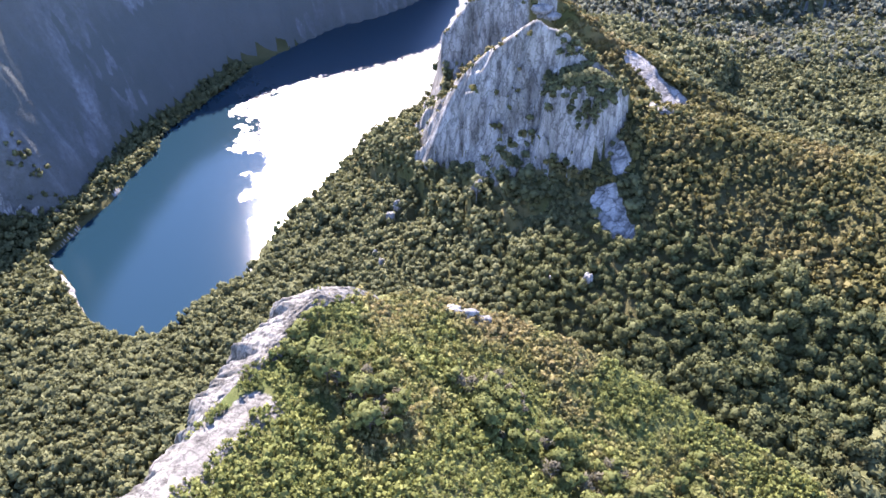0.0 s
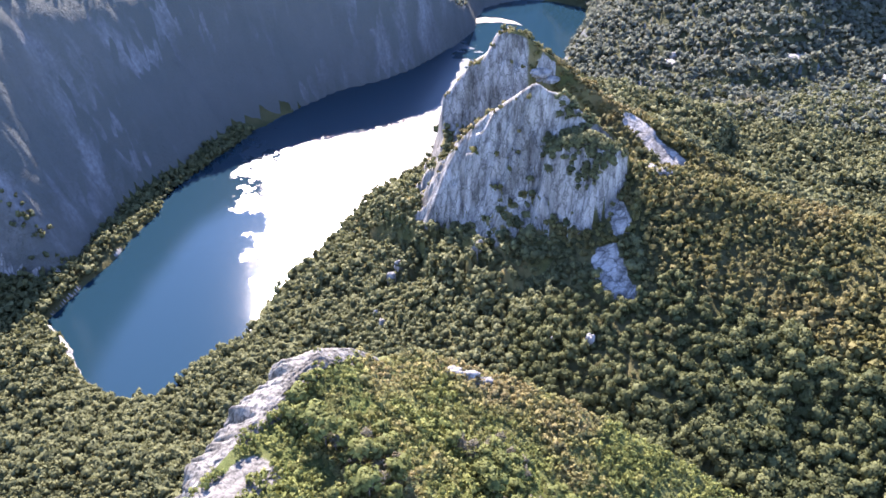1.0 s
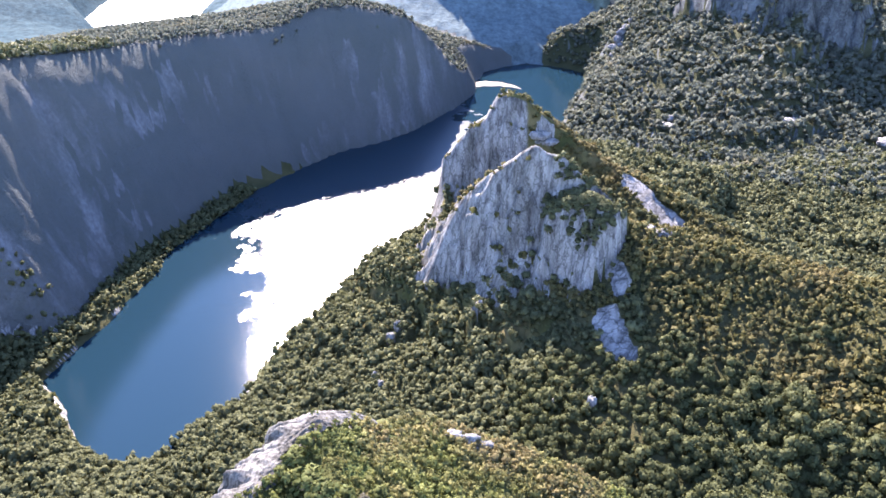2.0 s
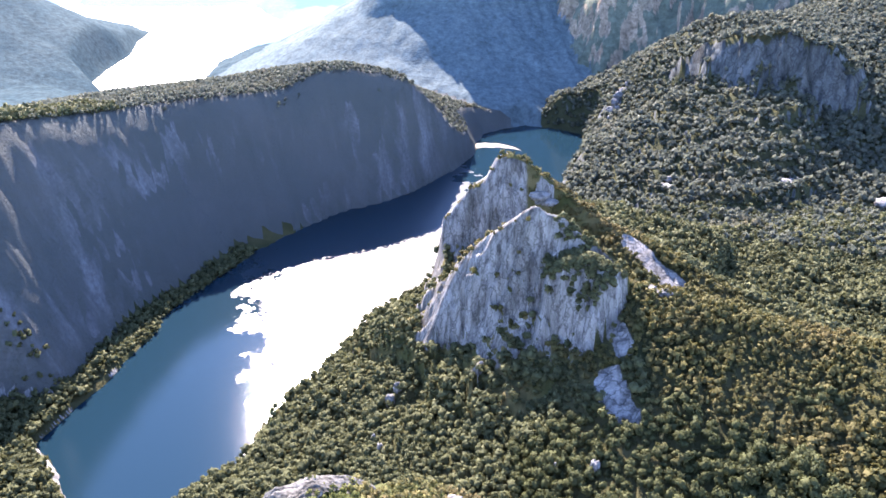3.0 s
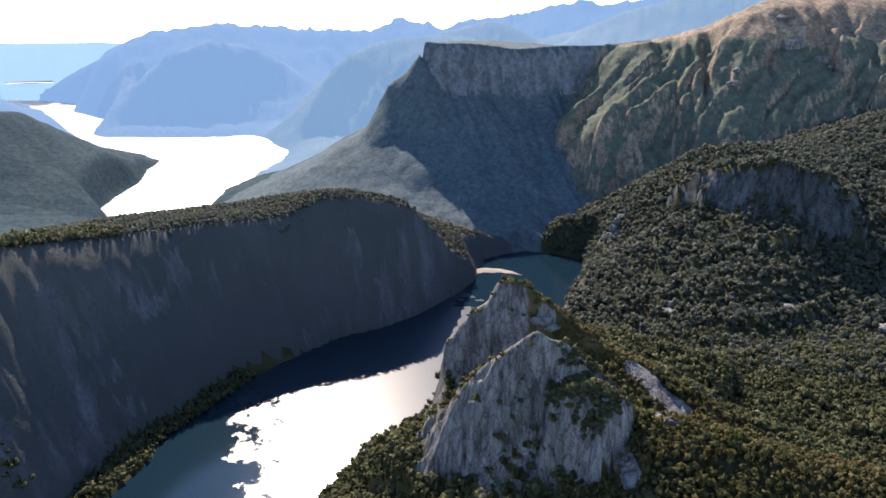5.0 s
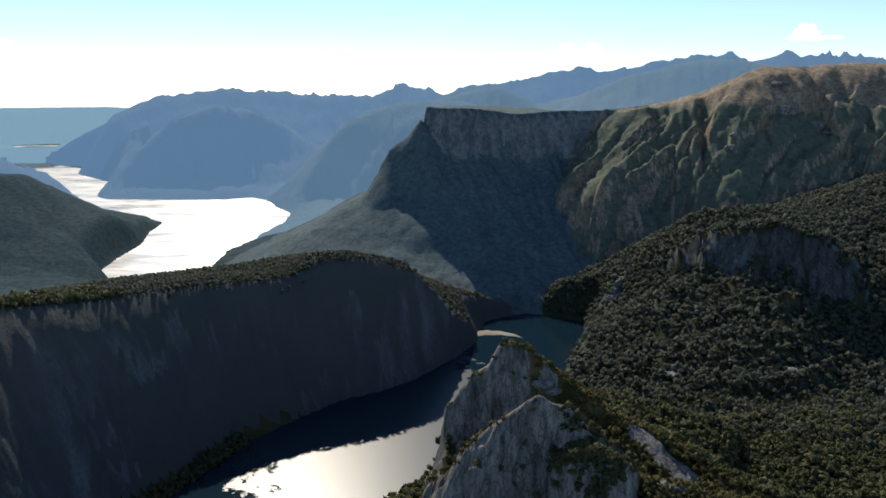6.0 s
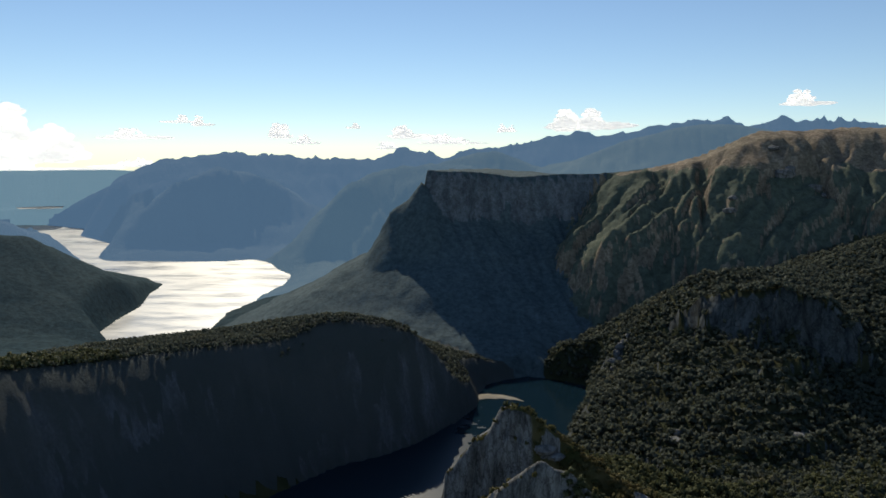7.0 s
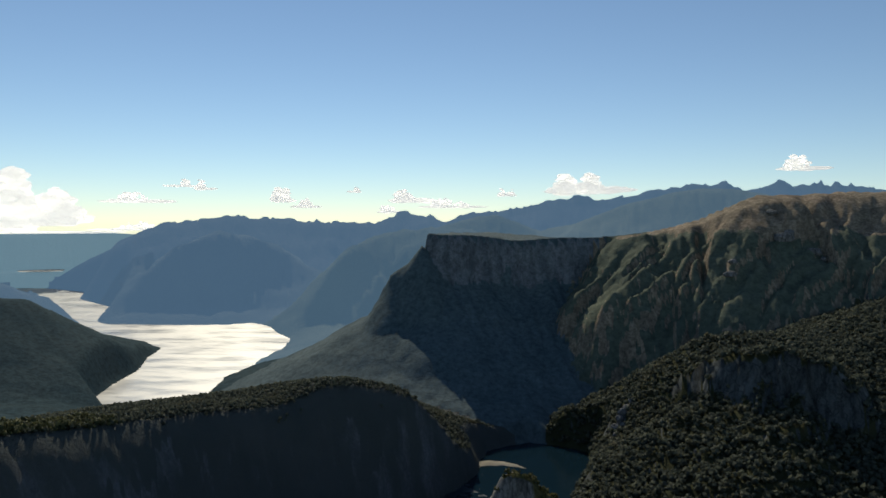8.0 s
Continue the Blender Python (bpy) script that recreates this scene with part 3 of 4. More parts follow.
GROUPS = [
    ("ground", [0], M_VALLEY, "wooded valley floor round the lakes", "ground"),
    ("foreground_hill", ["hill"], M_HILL, "scrub-covered granite hill with a bare rocky edge", "hill"),
    ("rock_peak", ["peak", "knob", "summit"], M_PEAK, "steep grey granite peak with two summits above the forest", "mountain"),
    ("wooded_spur", ["shoulder", "backridge", "apron"], M_VALLEY, "wooded spur running down from the granite peak", "mountain"),
    ("cliff_ridge", ["lridge"], M_CLIFF, "long wooded ridge with dark cliffs above the lake", "mountain"),
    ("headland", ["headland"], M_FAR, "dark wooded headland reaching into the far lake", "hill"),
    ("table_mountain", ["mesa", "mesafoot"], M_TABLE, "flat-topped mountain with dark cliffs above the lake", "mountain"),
    ("brown_mountain", ["dome"], M_DOME, "wooded mountain with a bare brown rounded summit", "mountain"),
    ("forested_mountain", ["rmount", "rdome"], M_MOUNT, "forested mountainside with a grey rock dome", "mountain"),
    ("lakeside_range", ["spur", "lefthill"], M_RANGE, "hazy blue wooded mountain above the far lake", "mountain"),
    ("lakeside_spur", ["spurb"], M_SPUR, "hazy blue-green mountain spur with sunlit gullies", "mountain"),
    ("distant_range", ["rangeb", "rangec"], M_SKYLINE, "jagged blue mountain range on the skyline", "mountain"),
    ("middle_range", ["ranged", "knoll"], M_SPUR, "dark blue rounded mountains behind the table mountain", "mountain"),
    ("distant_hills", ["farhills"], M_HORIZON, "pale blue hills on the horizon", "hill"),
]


def array_mesh(name, verts, faces, smooth_on=True):
    """A mesh from arrays of corners and of equal-sided faces."""
    me = bpy.data.meshes.new(name)
    n = faces.shape[1]
    me.vertices.add(len(verts))
    me.vertices.foreach_set("co", np.ascontiguousarray(verts, np.float32).ravel())
    me.loops.add(faces.size)
    me.loops.foreach_set("vertex_index", np.ascontiguousarray(faces, np.int32).ravel())
    me.polygons.add(len(faces))
    me.polygons.foreach_set("loop_start", np.arange(0, faces.size, n, dtype=np.int32))
    me.polygons.foreach_set("use_smooth", np.full(len(faces), smooth_on))
    me.update(calc_edges=True)
    return me


ii, jj = np.meshgrid(np.arange(NR - 1), np.arange(NA), indexing="ij")
j2 = (jj + 1) % NA
quads = np.stack([ii * NA + jj, ii * NA + j2, (ii + 1) * NA + j2, (ii + 1) * NA + jj], -1).reshape(-1, 4)[:, ::-1]
face_id = gid_grid[:-1, :].ravel()
mid_plain = (face_id == 0) & (yg[:-1, :].ravel() > 1080) & (xg[:-1, :].ravel() < 0)
face_id = np.where(mid_plain, FORM["headland"], face_id)
near_shore = np.isin(face_id, [0, FORM["headland"]]) & (yg[:-1, :].ravel() > 1750) & (xg[:-1, :].ravel() > -520) & (xg[:-1, :].ravel() < 100)
face_id = np.where(near_shore, FORM["spurb"], face_id)
far_plain = np.isin(face_id, [0, FORM["headland"]]) & (yg[:-1, :].ravel() > 2320)
face_id = np.where(far_plain, FORM["spur"], face_id)
low_flank = np.isin(face_id, [FORM["rangeb"], FORM["rangec"]]) & (yg[:-1, :].ravel() < 3150) & (xg[:-1, :].ravel() < 0)
face_id = np.where(low_flank, FORM["spur"], face_id)
gverts = np.stack([gx, gy, gz], 1)
group_of = {}
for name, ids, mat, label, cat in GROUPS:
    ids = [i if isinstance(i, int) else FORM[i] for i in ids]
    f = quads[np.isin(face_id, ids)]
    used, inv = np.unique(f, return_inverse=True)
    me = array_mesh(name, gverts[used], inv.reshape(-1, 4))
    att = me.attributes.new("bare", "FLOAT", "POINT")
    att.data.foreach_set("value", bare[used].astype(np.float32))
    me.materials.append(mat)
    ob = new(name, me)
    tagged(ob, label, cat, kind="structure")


def sheet(name, poly, z, mat, label, margin=0):
    bm = bmesh.new()
    bm.faces.new([bm.verts.new((x, y, z)) for x, y in poly])
    me = bpy.data.meshes.new(name)
    bm.to_mesh(me)
    bm.free()
    me.materials.append(mat)
    ob = new(name, me)
    return tagged(ob, label, "lake", kind="structure")


sheet("lake_water", [(-330, 320), (-80, 320), (60, 640), (240, 900), (260, 1250), (0, 1250), (-330, 560)], 0.0, M_WATER_A,
      "deep blue lake water glittering in the sun")
sheet("distant_lake_water", [(-2160, 4010), (-2040, 4010), (-1985, 4100), (-2060, 4270), (-2300, 4270), (-2230, 4100)], 73.0, M_WATER_C, "bright strip of lake water before distant hills")
sheet("far_lake_water", [(-380, 1200), (-380, 2650), (-1050, 2700), (-1500, 3900), (-2500, 4100), (-1400, 2400), (-800, 1200)], 0.0,
      M_WATER_B, "silvery lake water in a far valley")

# ---- forest ----
def ico(sub):
    bm = bmesh.new()
    bmesh.ops.create_icosphere(bm, subdivisions=sub, radius=1.0)
    bm.verts.ensure_lookup_table()
    v = np.array([p.co[:] for p in bm.verts])
    f = np.array([[q.index for q in p.verts] for p in bm.faces])
    bm.free()
    return v, f


def unit(v):
    return v / np.maximum(np.linalg.norm(v, axis=1, keepdims=True), 1e-6)


def crowns(rng, sprays, count=12, size=0.3, core=0.36, lobes=4):
    """Crowns about one unit wide: leaf sprays over a few lobes, round a dark core. Corners, faces and the way each corner faces."""
    out = []
    v0, f0 = ico(1)
    for k in range(count):
        vs, fs, ns, base = [], [], [], 0
        if core:
            lump = fbm(v0[:, 0] * 2.3 + 7 * k, v0[:, 1] * 2.3, v0[:, 2] * 2.3, octaves=2, seed=k)
            v = v0 * core * (1 + 0.5 * lump + rng.uniform(-0.1, 0.1, len(v0)))[:, None] * np.array([1, 1, 0.9])
            vs, fs, ns, base = [v], [f0], [unit(v0)], len(v0)
        if sprays:
            centre = np.array([[math.cos(a), math.sin(a), 0] for a in rng.uniform(0, 6.283, lobes)]) * rng.uniform(0.12, 0.3, (lobes, 1))
            centre[:, 2] = rng.uniform(-0.15, 0.18, lobes)
            way = unit(rng.normal(0, 1, (sprays, 3)) + np.array([0, 0, 0.55]))
            at = centre[rng.integers(0, lobes, sprays)] + way * rng.uniform(0.2, 0.34, (sprays, 1))
            lean = unit(way + rng.normal(0, 0.45, (sprays, 3)))
            u = unit(np.cross(lean, rng.normal(0, 1, (sprays, 3))))
            w = np.cross(lean, u)
            s = size * rng.uniform(0.6, 1.3, (sprays, 1))
            tri = np.stack([at + u * s * 0.62, at - u * s * 0.4 + w * s * 0.5, at - u * s * 0.4 - w * s * 0.5], 1)
            vs.append(tri.reshape(-1, 3))
            fs.append(np.arange(sprays * 3).reshape(-1, 3) + base)
            ns.append(np.repeat(unit(way * 0.55 + unit(at) * 0.45 + lean * 0.25), 3, axis=0))
        out.append((np.concatenate(vs), np.concatenate(fs), np.concatenate(ns)))
    return out


def leafy(me, normals, tints):
    """Gives a crown its soft round shading and its own shade of green."""
    me.attributes.new("tint", "FLOAT", "POINT").data.foreach_set("value", tints.astype(np.float32))
    me.normals_split_custom_set_from_vertices(normals.astype(np.float32))
    return me


def forest(name, pts, sizes, protos, mat, label, rng, cat="forest"):
    """One object of many crowns."""
    vs, fs, ns, ts, base = [], [], [], [], 0
    pick = rng.integers(0, len(protos), len(pts))
    for k, (pv, pf, pn) in enumerate(protos):
        m = pick == k
        n = int(m.sum())
        if not n:
            continue
        a = rng.uniform(0, 6.283, n)
        ca, sa = np.cos(a)[:, None], np.sin(a)[:, None]
        s = sizes[m][:, None]
        hs = s * rng.uniform(0.85, 1.3, (n, 1))
        x = (pv[None, :, 0] * ca - pv[None, :, 1] * sa) * s + pts[m, 0:1]
        y = (pv[None, :, 0] * sa + pv[None, :, 1] * ca) * s + pts[m, 1:2]
        z = pv[None, :, 2] * hs + pts[m, 2:3] + 0.45 * hs
        vs.append(np.stack([x, y, z], -1).reshape(-1, 3))
        ns.append(np.stack([pn[None, :, 0] * ca - pn[None, :, 1] * sa, pn[None, :, 0] * sa + pn[None, :, 1] * ca,
                            np.broadcast_to(pn[None, :, 2], x.shape)], -1).reshape(-1, 3))
        ts.append(np.repeat(rng.uniform(0, 1, n), len(pv)))
        fs.append((pf[None] + (base + np.arange(n) * len(pv))[:, None, None]).reshape(-1, 3))
        base += n * len(pv)
    me = array_mesh(name, np.concatenate(vs), np.concatenate(fs), True)
    leafy(me, np.concatenate(ns), np.concatenate(ts))
    me.materials.append(mat)
    return tagged(new(name, me), label, cat, kind="stuff")


def scatter(rng, x0, x1, y0, y1, gap, half=33):
    """Jittered places on a square net, within the wedge of land that lies ahead."""
    xs, ys = np.meshgrid(np.arange(x0, x1, gap), np.arange(y0, y1, gap))
    x = (xs + rng.uniform(-0.45, 0.45, xs.shape) * gap).ravel()
    y = (ys + rng.uniform(-0.45, 0.45, ys.shape) * gap).ravel()
    keep = np.abs(np.arctan2(x, y)) < radians(half)
    return x[keep], y[keep]


def slope_at(x, y, z):
    zx, zy = land(x + 2, y)[0], land(x, y + 2)[0]
    return np.hypot(zx - z, zy - z) / 2


rng = np.random.default_rng(4)
near_crowns, mid_crowns = crowns(rng, 52, 14, 0.27, core=0.34), crowns(rng, 17, 14, 0.44, core=0.35)
far_crowns = crowns(rng, 15, 12, 0.5, core=0.35)
tall_crowns = crowns(rng, 190, 10, 0.16, core=0.34, lobes=7)
shrub_crowns = crowns(rng, 28, 14, 0.3, core=0)
EDGE_UPPER = [(-76, 142, 150), (-70, 152, 151), (-63, 164, 151), (-56, 178, 151), (-50, 190, 152), (-43, 201, 154), (-33, 211, 149), (-24, 218, 142)]
EDGE_LOWER = [(-98, 60, 164), (-88, 86, 161), (-78, 112, 157), (-70, 132, 154), (-60, 148, 152), (-54, 154, 151)]
EDGES = ((EDGE_UPPER, 2.8), (EDGE_LOWER, 5.2))
hill_k = FORM["hill"]

x, y = scatter(rng, -360, 460, 90, 720, 3.15, 48)
z, k, sd = land(x, y)
sl = slope_at(x, y, z)
ok = (sd > 1.5) & (k != hill_k) & (bare_rock(x, y, z, k, sl) < 0.5) & ((k != FORM["lridge"]) | (sl < 0.9))
x, y, z, k = x[ok], y[ok], z[ok], k[ok]
close = np.hypot(x, y) < 430
p = np.stack([x, y, z], 1)
clump = fbm(x / 22, y / 22, seed=77)
size = 4.7 * rng.uniform(0.45, 1.4, len(x)) * (1 + 0.4 * clump)
size = size * (1 + 0.5 * smooth(50, 130, x) * smooth(330, 240, y))
p[:, 2] += rng.uniform(-1.0, 1.6, len(x)) + 2.0 * clump
crest = (z > 92 + 12 * vnoise(x / 20, y / 20, seed=78)) & np.isin(k, [FORM[n] for n in ("peak", "knob", "summit", "backridge", "shoulder")])
ahead = np.abs(np.arctan2(x, y)) < radians(41)
tall = close & ~crest & (x > 35) & (y < 330) & ahead
valley, around = close & ~crest & ~tall, ~close & ~crest & ahead
thinned = tall & (rng.uniform(0, 1, len(x)) < 0.85)
forest("forest", p[thinned], size[thinned], tall_crowns, M_TALLTREE, "tall dark green southern beech trees below the hill", rng)
forest("forest", p[valley], size[valley], near_crowns, M_TREE, "dense olive-green southern beech forest on the valley slopes", rng)
forest("forest", p[around], size[around], mid_crowns, M_TREE, "dense olive-green southern beech forest round the granite peak", rng)
p[:, 2] = z
forest("crest_scrub", p[crest], size[crest] * 0.75, mid_crowns, M_CREST, "low yellowish scrub along the crest of the granite peak", rng, "shrubs")

c = crest_samples(RIDGES[FORM["knob"] - 1][1], 40)[rng.integers(0, 40, 700)]
x, y = c[:, 0] + rng.normal(0, 6.0, 700), c[:, 1] - 2 + rng.normal(0, 6.5, 700)
z = land(x, y)[0]
ok = slope_at(x, y, z) < 3.4
forest("knob_trees", np.stack([x, y, z], 1)[ok], rng.uniform(3.0, 5.2, int(ok.sum())), near_crowns, M_TREE, "dense clump of scrubby trees on a granite knob", rng, "trees")

x, y = scatter(rng, 100, 760, 600, 1300, 5.6)
z, k, sd = land(x, y)
sl = slope_at(x, y, z)
ok = (sd > 2) & (np.isin(k, [FORM["rmount"], FORM["rdome"]]) | ((k == 0) & (y < 1060))) & (bare_rock(x, y, z, k, sl) < 0.5) & (y > 720 - 0.3 * x)
forest("forest", np.stack([x, y, z], 1)[ok], 6.6 * rng.uniform(0.6, 1.3, int(ok.sum())), far_crowns, M_FARTREE,
       "dark beech forest on a mountainside", rng)

x, y = scatter(rng, -140, 230, 60, 240, 1.75, 60)
z, k, sd = land(x, y)
sl = slope_at(x, y, z)
ok = (k == hill_k) & (sl < 1.6)
patch = 1 + 0.55 * fbm(x / 14, y / 14, seed=83)
for line, room in EDGES:
    c = crest_samples(line, 60)
    dist = np.min([np.hypot(x - a[0], y - a[1]) for a in c], axis=0)
    ok &= dist + 3.5 * vnoise(x / 6, y / 6, seed=84) > room
ok &= x > np.interp(y, [60, 112, 154, 190, 220], [-108, -82, -68, -54, -30])
forest("shrubs", np.stack([x, y, z - 0.3], 1)[ok], (2.3 * rng.uniform(0.4, 1.6, len(x)) * patch)[ok], shrub_crowns, M_SHRUB,
       "bright green low shrubs covering the hill", rng, "shrubs")

x, y = scatter(rng, -560, 90, 380, 1160, 4.0)
z, k, sd = land(x, y)
sl = slope_at(x, y, z)
ok = (sd > 2) & (k == FORM["lridge"]) & (bare_rock(x, y, z, k, sl) < 0.15) & (sl < 0.95)
forest("forest", np.stack([x, y, z], 1)[ok], 4.0 * rng.uniform(0.6, 1.3, int(ok.sum())), far_crowns, M_FARTREE,
       "beech forest on a long ridge above dark cliffs", rng)



c = np.repeat(np.array([(-286, 464, 9, 4), (-273, 447, 6, 10), (-262, 470, 7, 6), (-249, 544, 4, 8)]), 26, axis=0)
x, y = c[:, 0] + rng.normal(0, 1, len(c)) * c[:, 2], c[:, 1] + rng.normal(0, 1, len(c)) * c[:, 3]
z, k, sd = land(x, y)
ok = sd > 1
forest("cliff_trees", np.stack([x, y, z], 1)[ok], 4.6 * rng.uniform(0.5, 1.2, int(ok.sum())), mid_crowns, M_TREE,
       "scattered beech trees clinging to dark cliffs", rng, "trees")


# ---- single trees on the foreground hill ----
M_BARK = terrain_material("bark", (0.1, 0.085, 0.07), (0.14, 0.12, 0.1), (0.1, 0.085, 0.07), (0.14, 0.12, 0.1), 4.0)


def part(name, bm, material, parent, label=""):
    me = bpy.data.meshes.new(name)
    bm.to_mesh(me)
    bm.free()
    me.materials.append(material)
    ob = new(name, me)
    ob.parent = parent
    return tagged(ob, label) if label else ob


def limb(bm, a, b, ra, rb, sides=6):
    """A tapered round limb from a to b."""
    a, b = Vector(a), Vector(b)
    q = (b - a).to_track_quat("Z", "Y")
    rings = []
    for p0, r in ((a, ra), ((a + b) / 2 + Vector((0.06, 0.05, 0)), (ra + rb) / 2), (b, rb)):
        rings.append([bm.verts.new(p0 + q @ Vector((math.cos(i * 6.283 / sides) * r, math.sin(i * 6.283 / sides) * r, 0))) for i in range(sides)])
    for lo, hi in zip(rings, rings[1:]):
        for i in range(sides):
            bm.faces.new((lo[i], lo[(i + 1) % sides], hi[(i + 1) % sides], hi[i]))
    bm.faces.new(rings[-1])


def hill_tree(rng, height, width, leaves, sprays, label):
    """A beech with a forked trunk and a crown of many leaf clumps."""
    root = new("tree")
    bm = bmesh.new()
    fork = Vector((rng.uniform(-0.3, 0.3), rng.uniform(-0.3, 0.3), height * 0.38))
    limb(bm, (0, 0, -0.8), fork, 0.2, 0.13)
    tips = []
    for i in range(6):
        a = i * 1.05 + rng.uniform(-0.3, 0.3)
        tip = fork + Vector((math.cos(a) * width * 0.3, math.sin(a) * width * 0.3, height * rng.uniform(0.18, 0.36)))
        limb(bm, fork, tip, 0.09, 0.03, 5)
        tips.append(tip)
    part("trunk", bm, M_BARK, root, "grey forked trunk with bare limbs")
    lobes = 9
    vs, fs, ns, base = [], [], [], 0
    for i in range(lobes):
        a, u = i * 2.4, rng.uniform(-0.3, 1.0)
        ring = math.sqrt(max(0.05, 1 - max(u, 0) ** 2)) * rng.uniform(0.45, 0.75)
        at = np.array([math.cos(a) * ring * width / 2, math.sin(a) * ring * width / 2, height * (0.7 + 0.22 * u)])
        v, f, n = crowns(rng, sprays, 1, 0.26, 0.3 if sprays > 30 else 0, 3)[0]
        vs.append(v * width * rng.uniform(0.42, 0.6) * np.array([1, 1, 0.85]) + at)
        fs.append(f + base)
        ns.append(unit(n + 0.6 * unit(at[None] - np.array([[0, 0, height * 0.6]]))))
        base += len(v)
    me = leafy(array_mesh("crown", np.concatenate(vs), np.concatenate(fs)), np.concatenate(ns), np.full(base, rng.uniform(0, 1)))
    me.materials.append(leaves)
    new("crown", me).parent = root
    return tagged(root, label, "tree", "trees on the foreground hill")


M_HILLTREE = foliage_material("hill_beech_foliage", (0.065, 0.08, 0.025), (0.15, 0.16, 0.052), (0.15, 0.13, 0.06), 0.1)
M_GREYTREE = foliage_material("lichen_foliage", (0.09, 0.085, 0.06), (0.15, 0.14, 0.1))
rng = np.random.default_rng(11)
GREEN, GREY = "beech tree with a rounded green crown among hill scrub", "half-bare tree with thin grey twigs among hill scrub"
protos = [hill_tree(rng, h, w, M_HILLTREE, 46, GREEN) for h, w in ((5.5, 4.6), (6.5, 5.2), (7.5, 6.4), (5.0, 3.8), (6.0, 6.0), (4.2, 3.4))]
protos += [hill_tree(rng, h, w, M_GREYTREE, 22, GREY) for h, w in ((5.0, 4.2), (4.2, 3.6))]
x, y = scatter(rng, -70, 190, 95, 235, 4.2, 60)
z, k, sd = land(x, y)
sl = slope_at(x, y, z)
grove = fbm(x / 26, y / 26, seed=81, octaves=3) + 0.45 * smooth(45, 10, np.hypot(x - 8, y - 175)) - 0.1
ok = (k == hill_k) & (bare_rock(x, y, z, k, sl) < 0.2) & (grove > 0.17 + 0.1 * vnoise(x, y, seed=5))
for line, room in EDGES:
    ok &= np.min([np.hypot(x - a[0], y - a[1]) for a in crest_samples(line, 60)], axis=0) > room + 4
spots = np.stack([x, y, z], 1)[ok]
spots = spots[np.argsort(np.hypot(spots[:, 0], spots[:, 1]))][:240]
for i, (px, py, pz) in enumerate(spots):
    m = pose(px, py, pz - 0.2, 0, 0, rng.uniform(0, 360)) @ Matrix.Diagonal((*(rng.uniform(1.0, 1.65),) * 3, 1))
    if i < len(protos):
        protos[i].matrix_world = m
    else:
        o = copy_thing(protos[i % len(protos)], m)
        o.scale = m.to_scale()


# ---- granite along the hill's edge ----
def ridged(x, y, seed):
    return 1 - 2 * np.abs(fbm(x, y, seed=seed, octaves=4, gain=0.5))


def rock_edge(points, inner, outer, fall, ribs, seed, label, rise=1.0):
    """A rounded rib of bare rock along a line: a crown of stone, and a cleft face that falls away on the left of it."""
    c = crest_samples(points, 300)
    t = np.gradient(c[:, :2], axis=0)
    t /= np.linalg.norm(t, axis=1, keepdims=True)
    for _ in range(30):
        t[1:-1] = (t[:-2] + t[1:-1] * 2 + t[2:]) / 4
    out = np.stack([-t[:, 1], t[:, 0]], 1)
    v = np.linspace(-1, 1, 80)
    u = np.linspace(0, 1, len(c))
    taper = np.clip(np.sin(u * math.pi), 0, 1)[:, None] ** 0.45
    off = np.where(v < 0, v * inner, v * outer)[None, :] * (0.35 + 0.65 * taper)
    length = np.linalg.norm(np.diff(c[:, :2], axis=0), axis=1).sum()
    uu, vv = np.broadcast_arrays(u[:, None] * length, v[None, :])
    off = off * (1 + 0.45 * fbm(uu / 8, vv * 0.8, seed=seed + 5))
    face = np.clip(vv * 2.2, 0, 1)
    drop = np.where(v < 0, 1.6 * v * v, fall * np.abs(v) ** 1.35 + 14 * smooth(0.8, 1.0, v))[None, :]
    step = 0.12 * fall * vnoise(uu / 9, vv * 2.2, seed=seed + 8) * face
    z = c[:, 2:3] + rise * taper - drop - 6 * (1 - taper) + step
    slant = uu + 5 * vv
    cleft = np.abs(vnoise(slant / 11, vv * 0.5, seed=seed)) ** 0.7 + 0.6 * np.abs(vnoise(slant / 4.2, vv * 0.9, seed=seed + 1)) ** 0.7
    crag = ribs * (cleft - 0.75) * (0.1 + 0.9 * face) + 0.16 * ribs * fbm(uu / 1.6, vv * 6, seed=seed + 2, octaves=3)
    x = c[:, 0:1] + out[:, 0:1] * (off + crag * face)
    y = c[:, 1:2] + out[:, 1:2] * (off + crag * face)
    z = z + crag * 0.45 * taper
    n, k = x.shape
    a, b = np.meshgrid(np.arange(n - 1), np.arange(k - 1), indexing="ij")
    faces = np.stack([a * k + b, (a + 1) * k + b, (a + 1) * k + b + 1, a * k + b + 1], -1).reshape(-1, 4)
    me = array_mesh("rock_edge", np.stack([x, y, z], -1).reshape(-1, 3), faces)
    me.attributes.new("bare", "FLOAT", "POINT").data.foreach_set("value", np.ones(n * k, np.float32))
    me.materials.append(M_EDGE)
    return tagged(new("rock_edge", me), label, "rock", "granite edges of the hill")


rock_edge(EDGE_UPPER, 6, 19, 22, 9.0, 500, "steep ribbed grey granite face with a pale rounded top", 2.2)
rock_edge(EDGE_LOWER, 16, 17, 14, 4.0, 520, "broad whitish granite slab weathered smooth", 2.0)


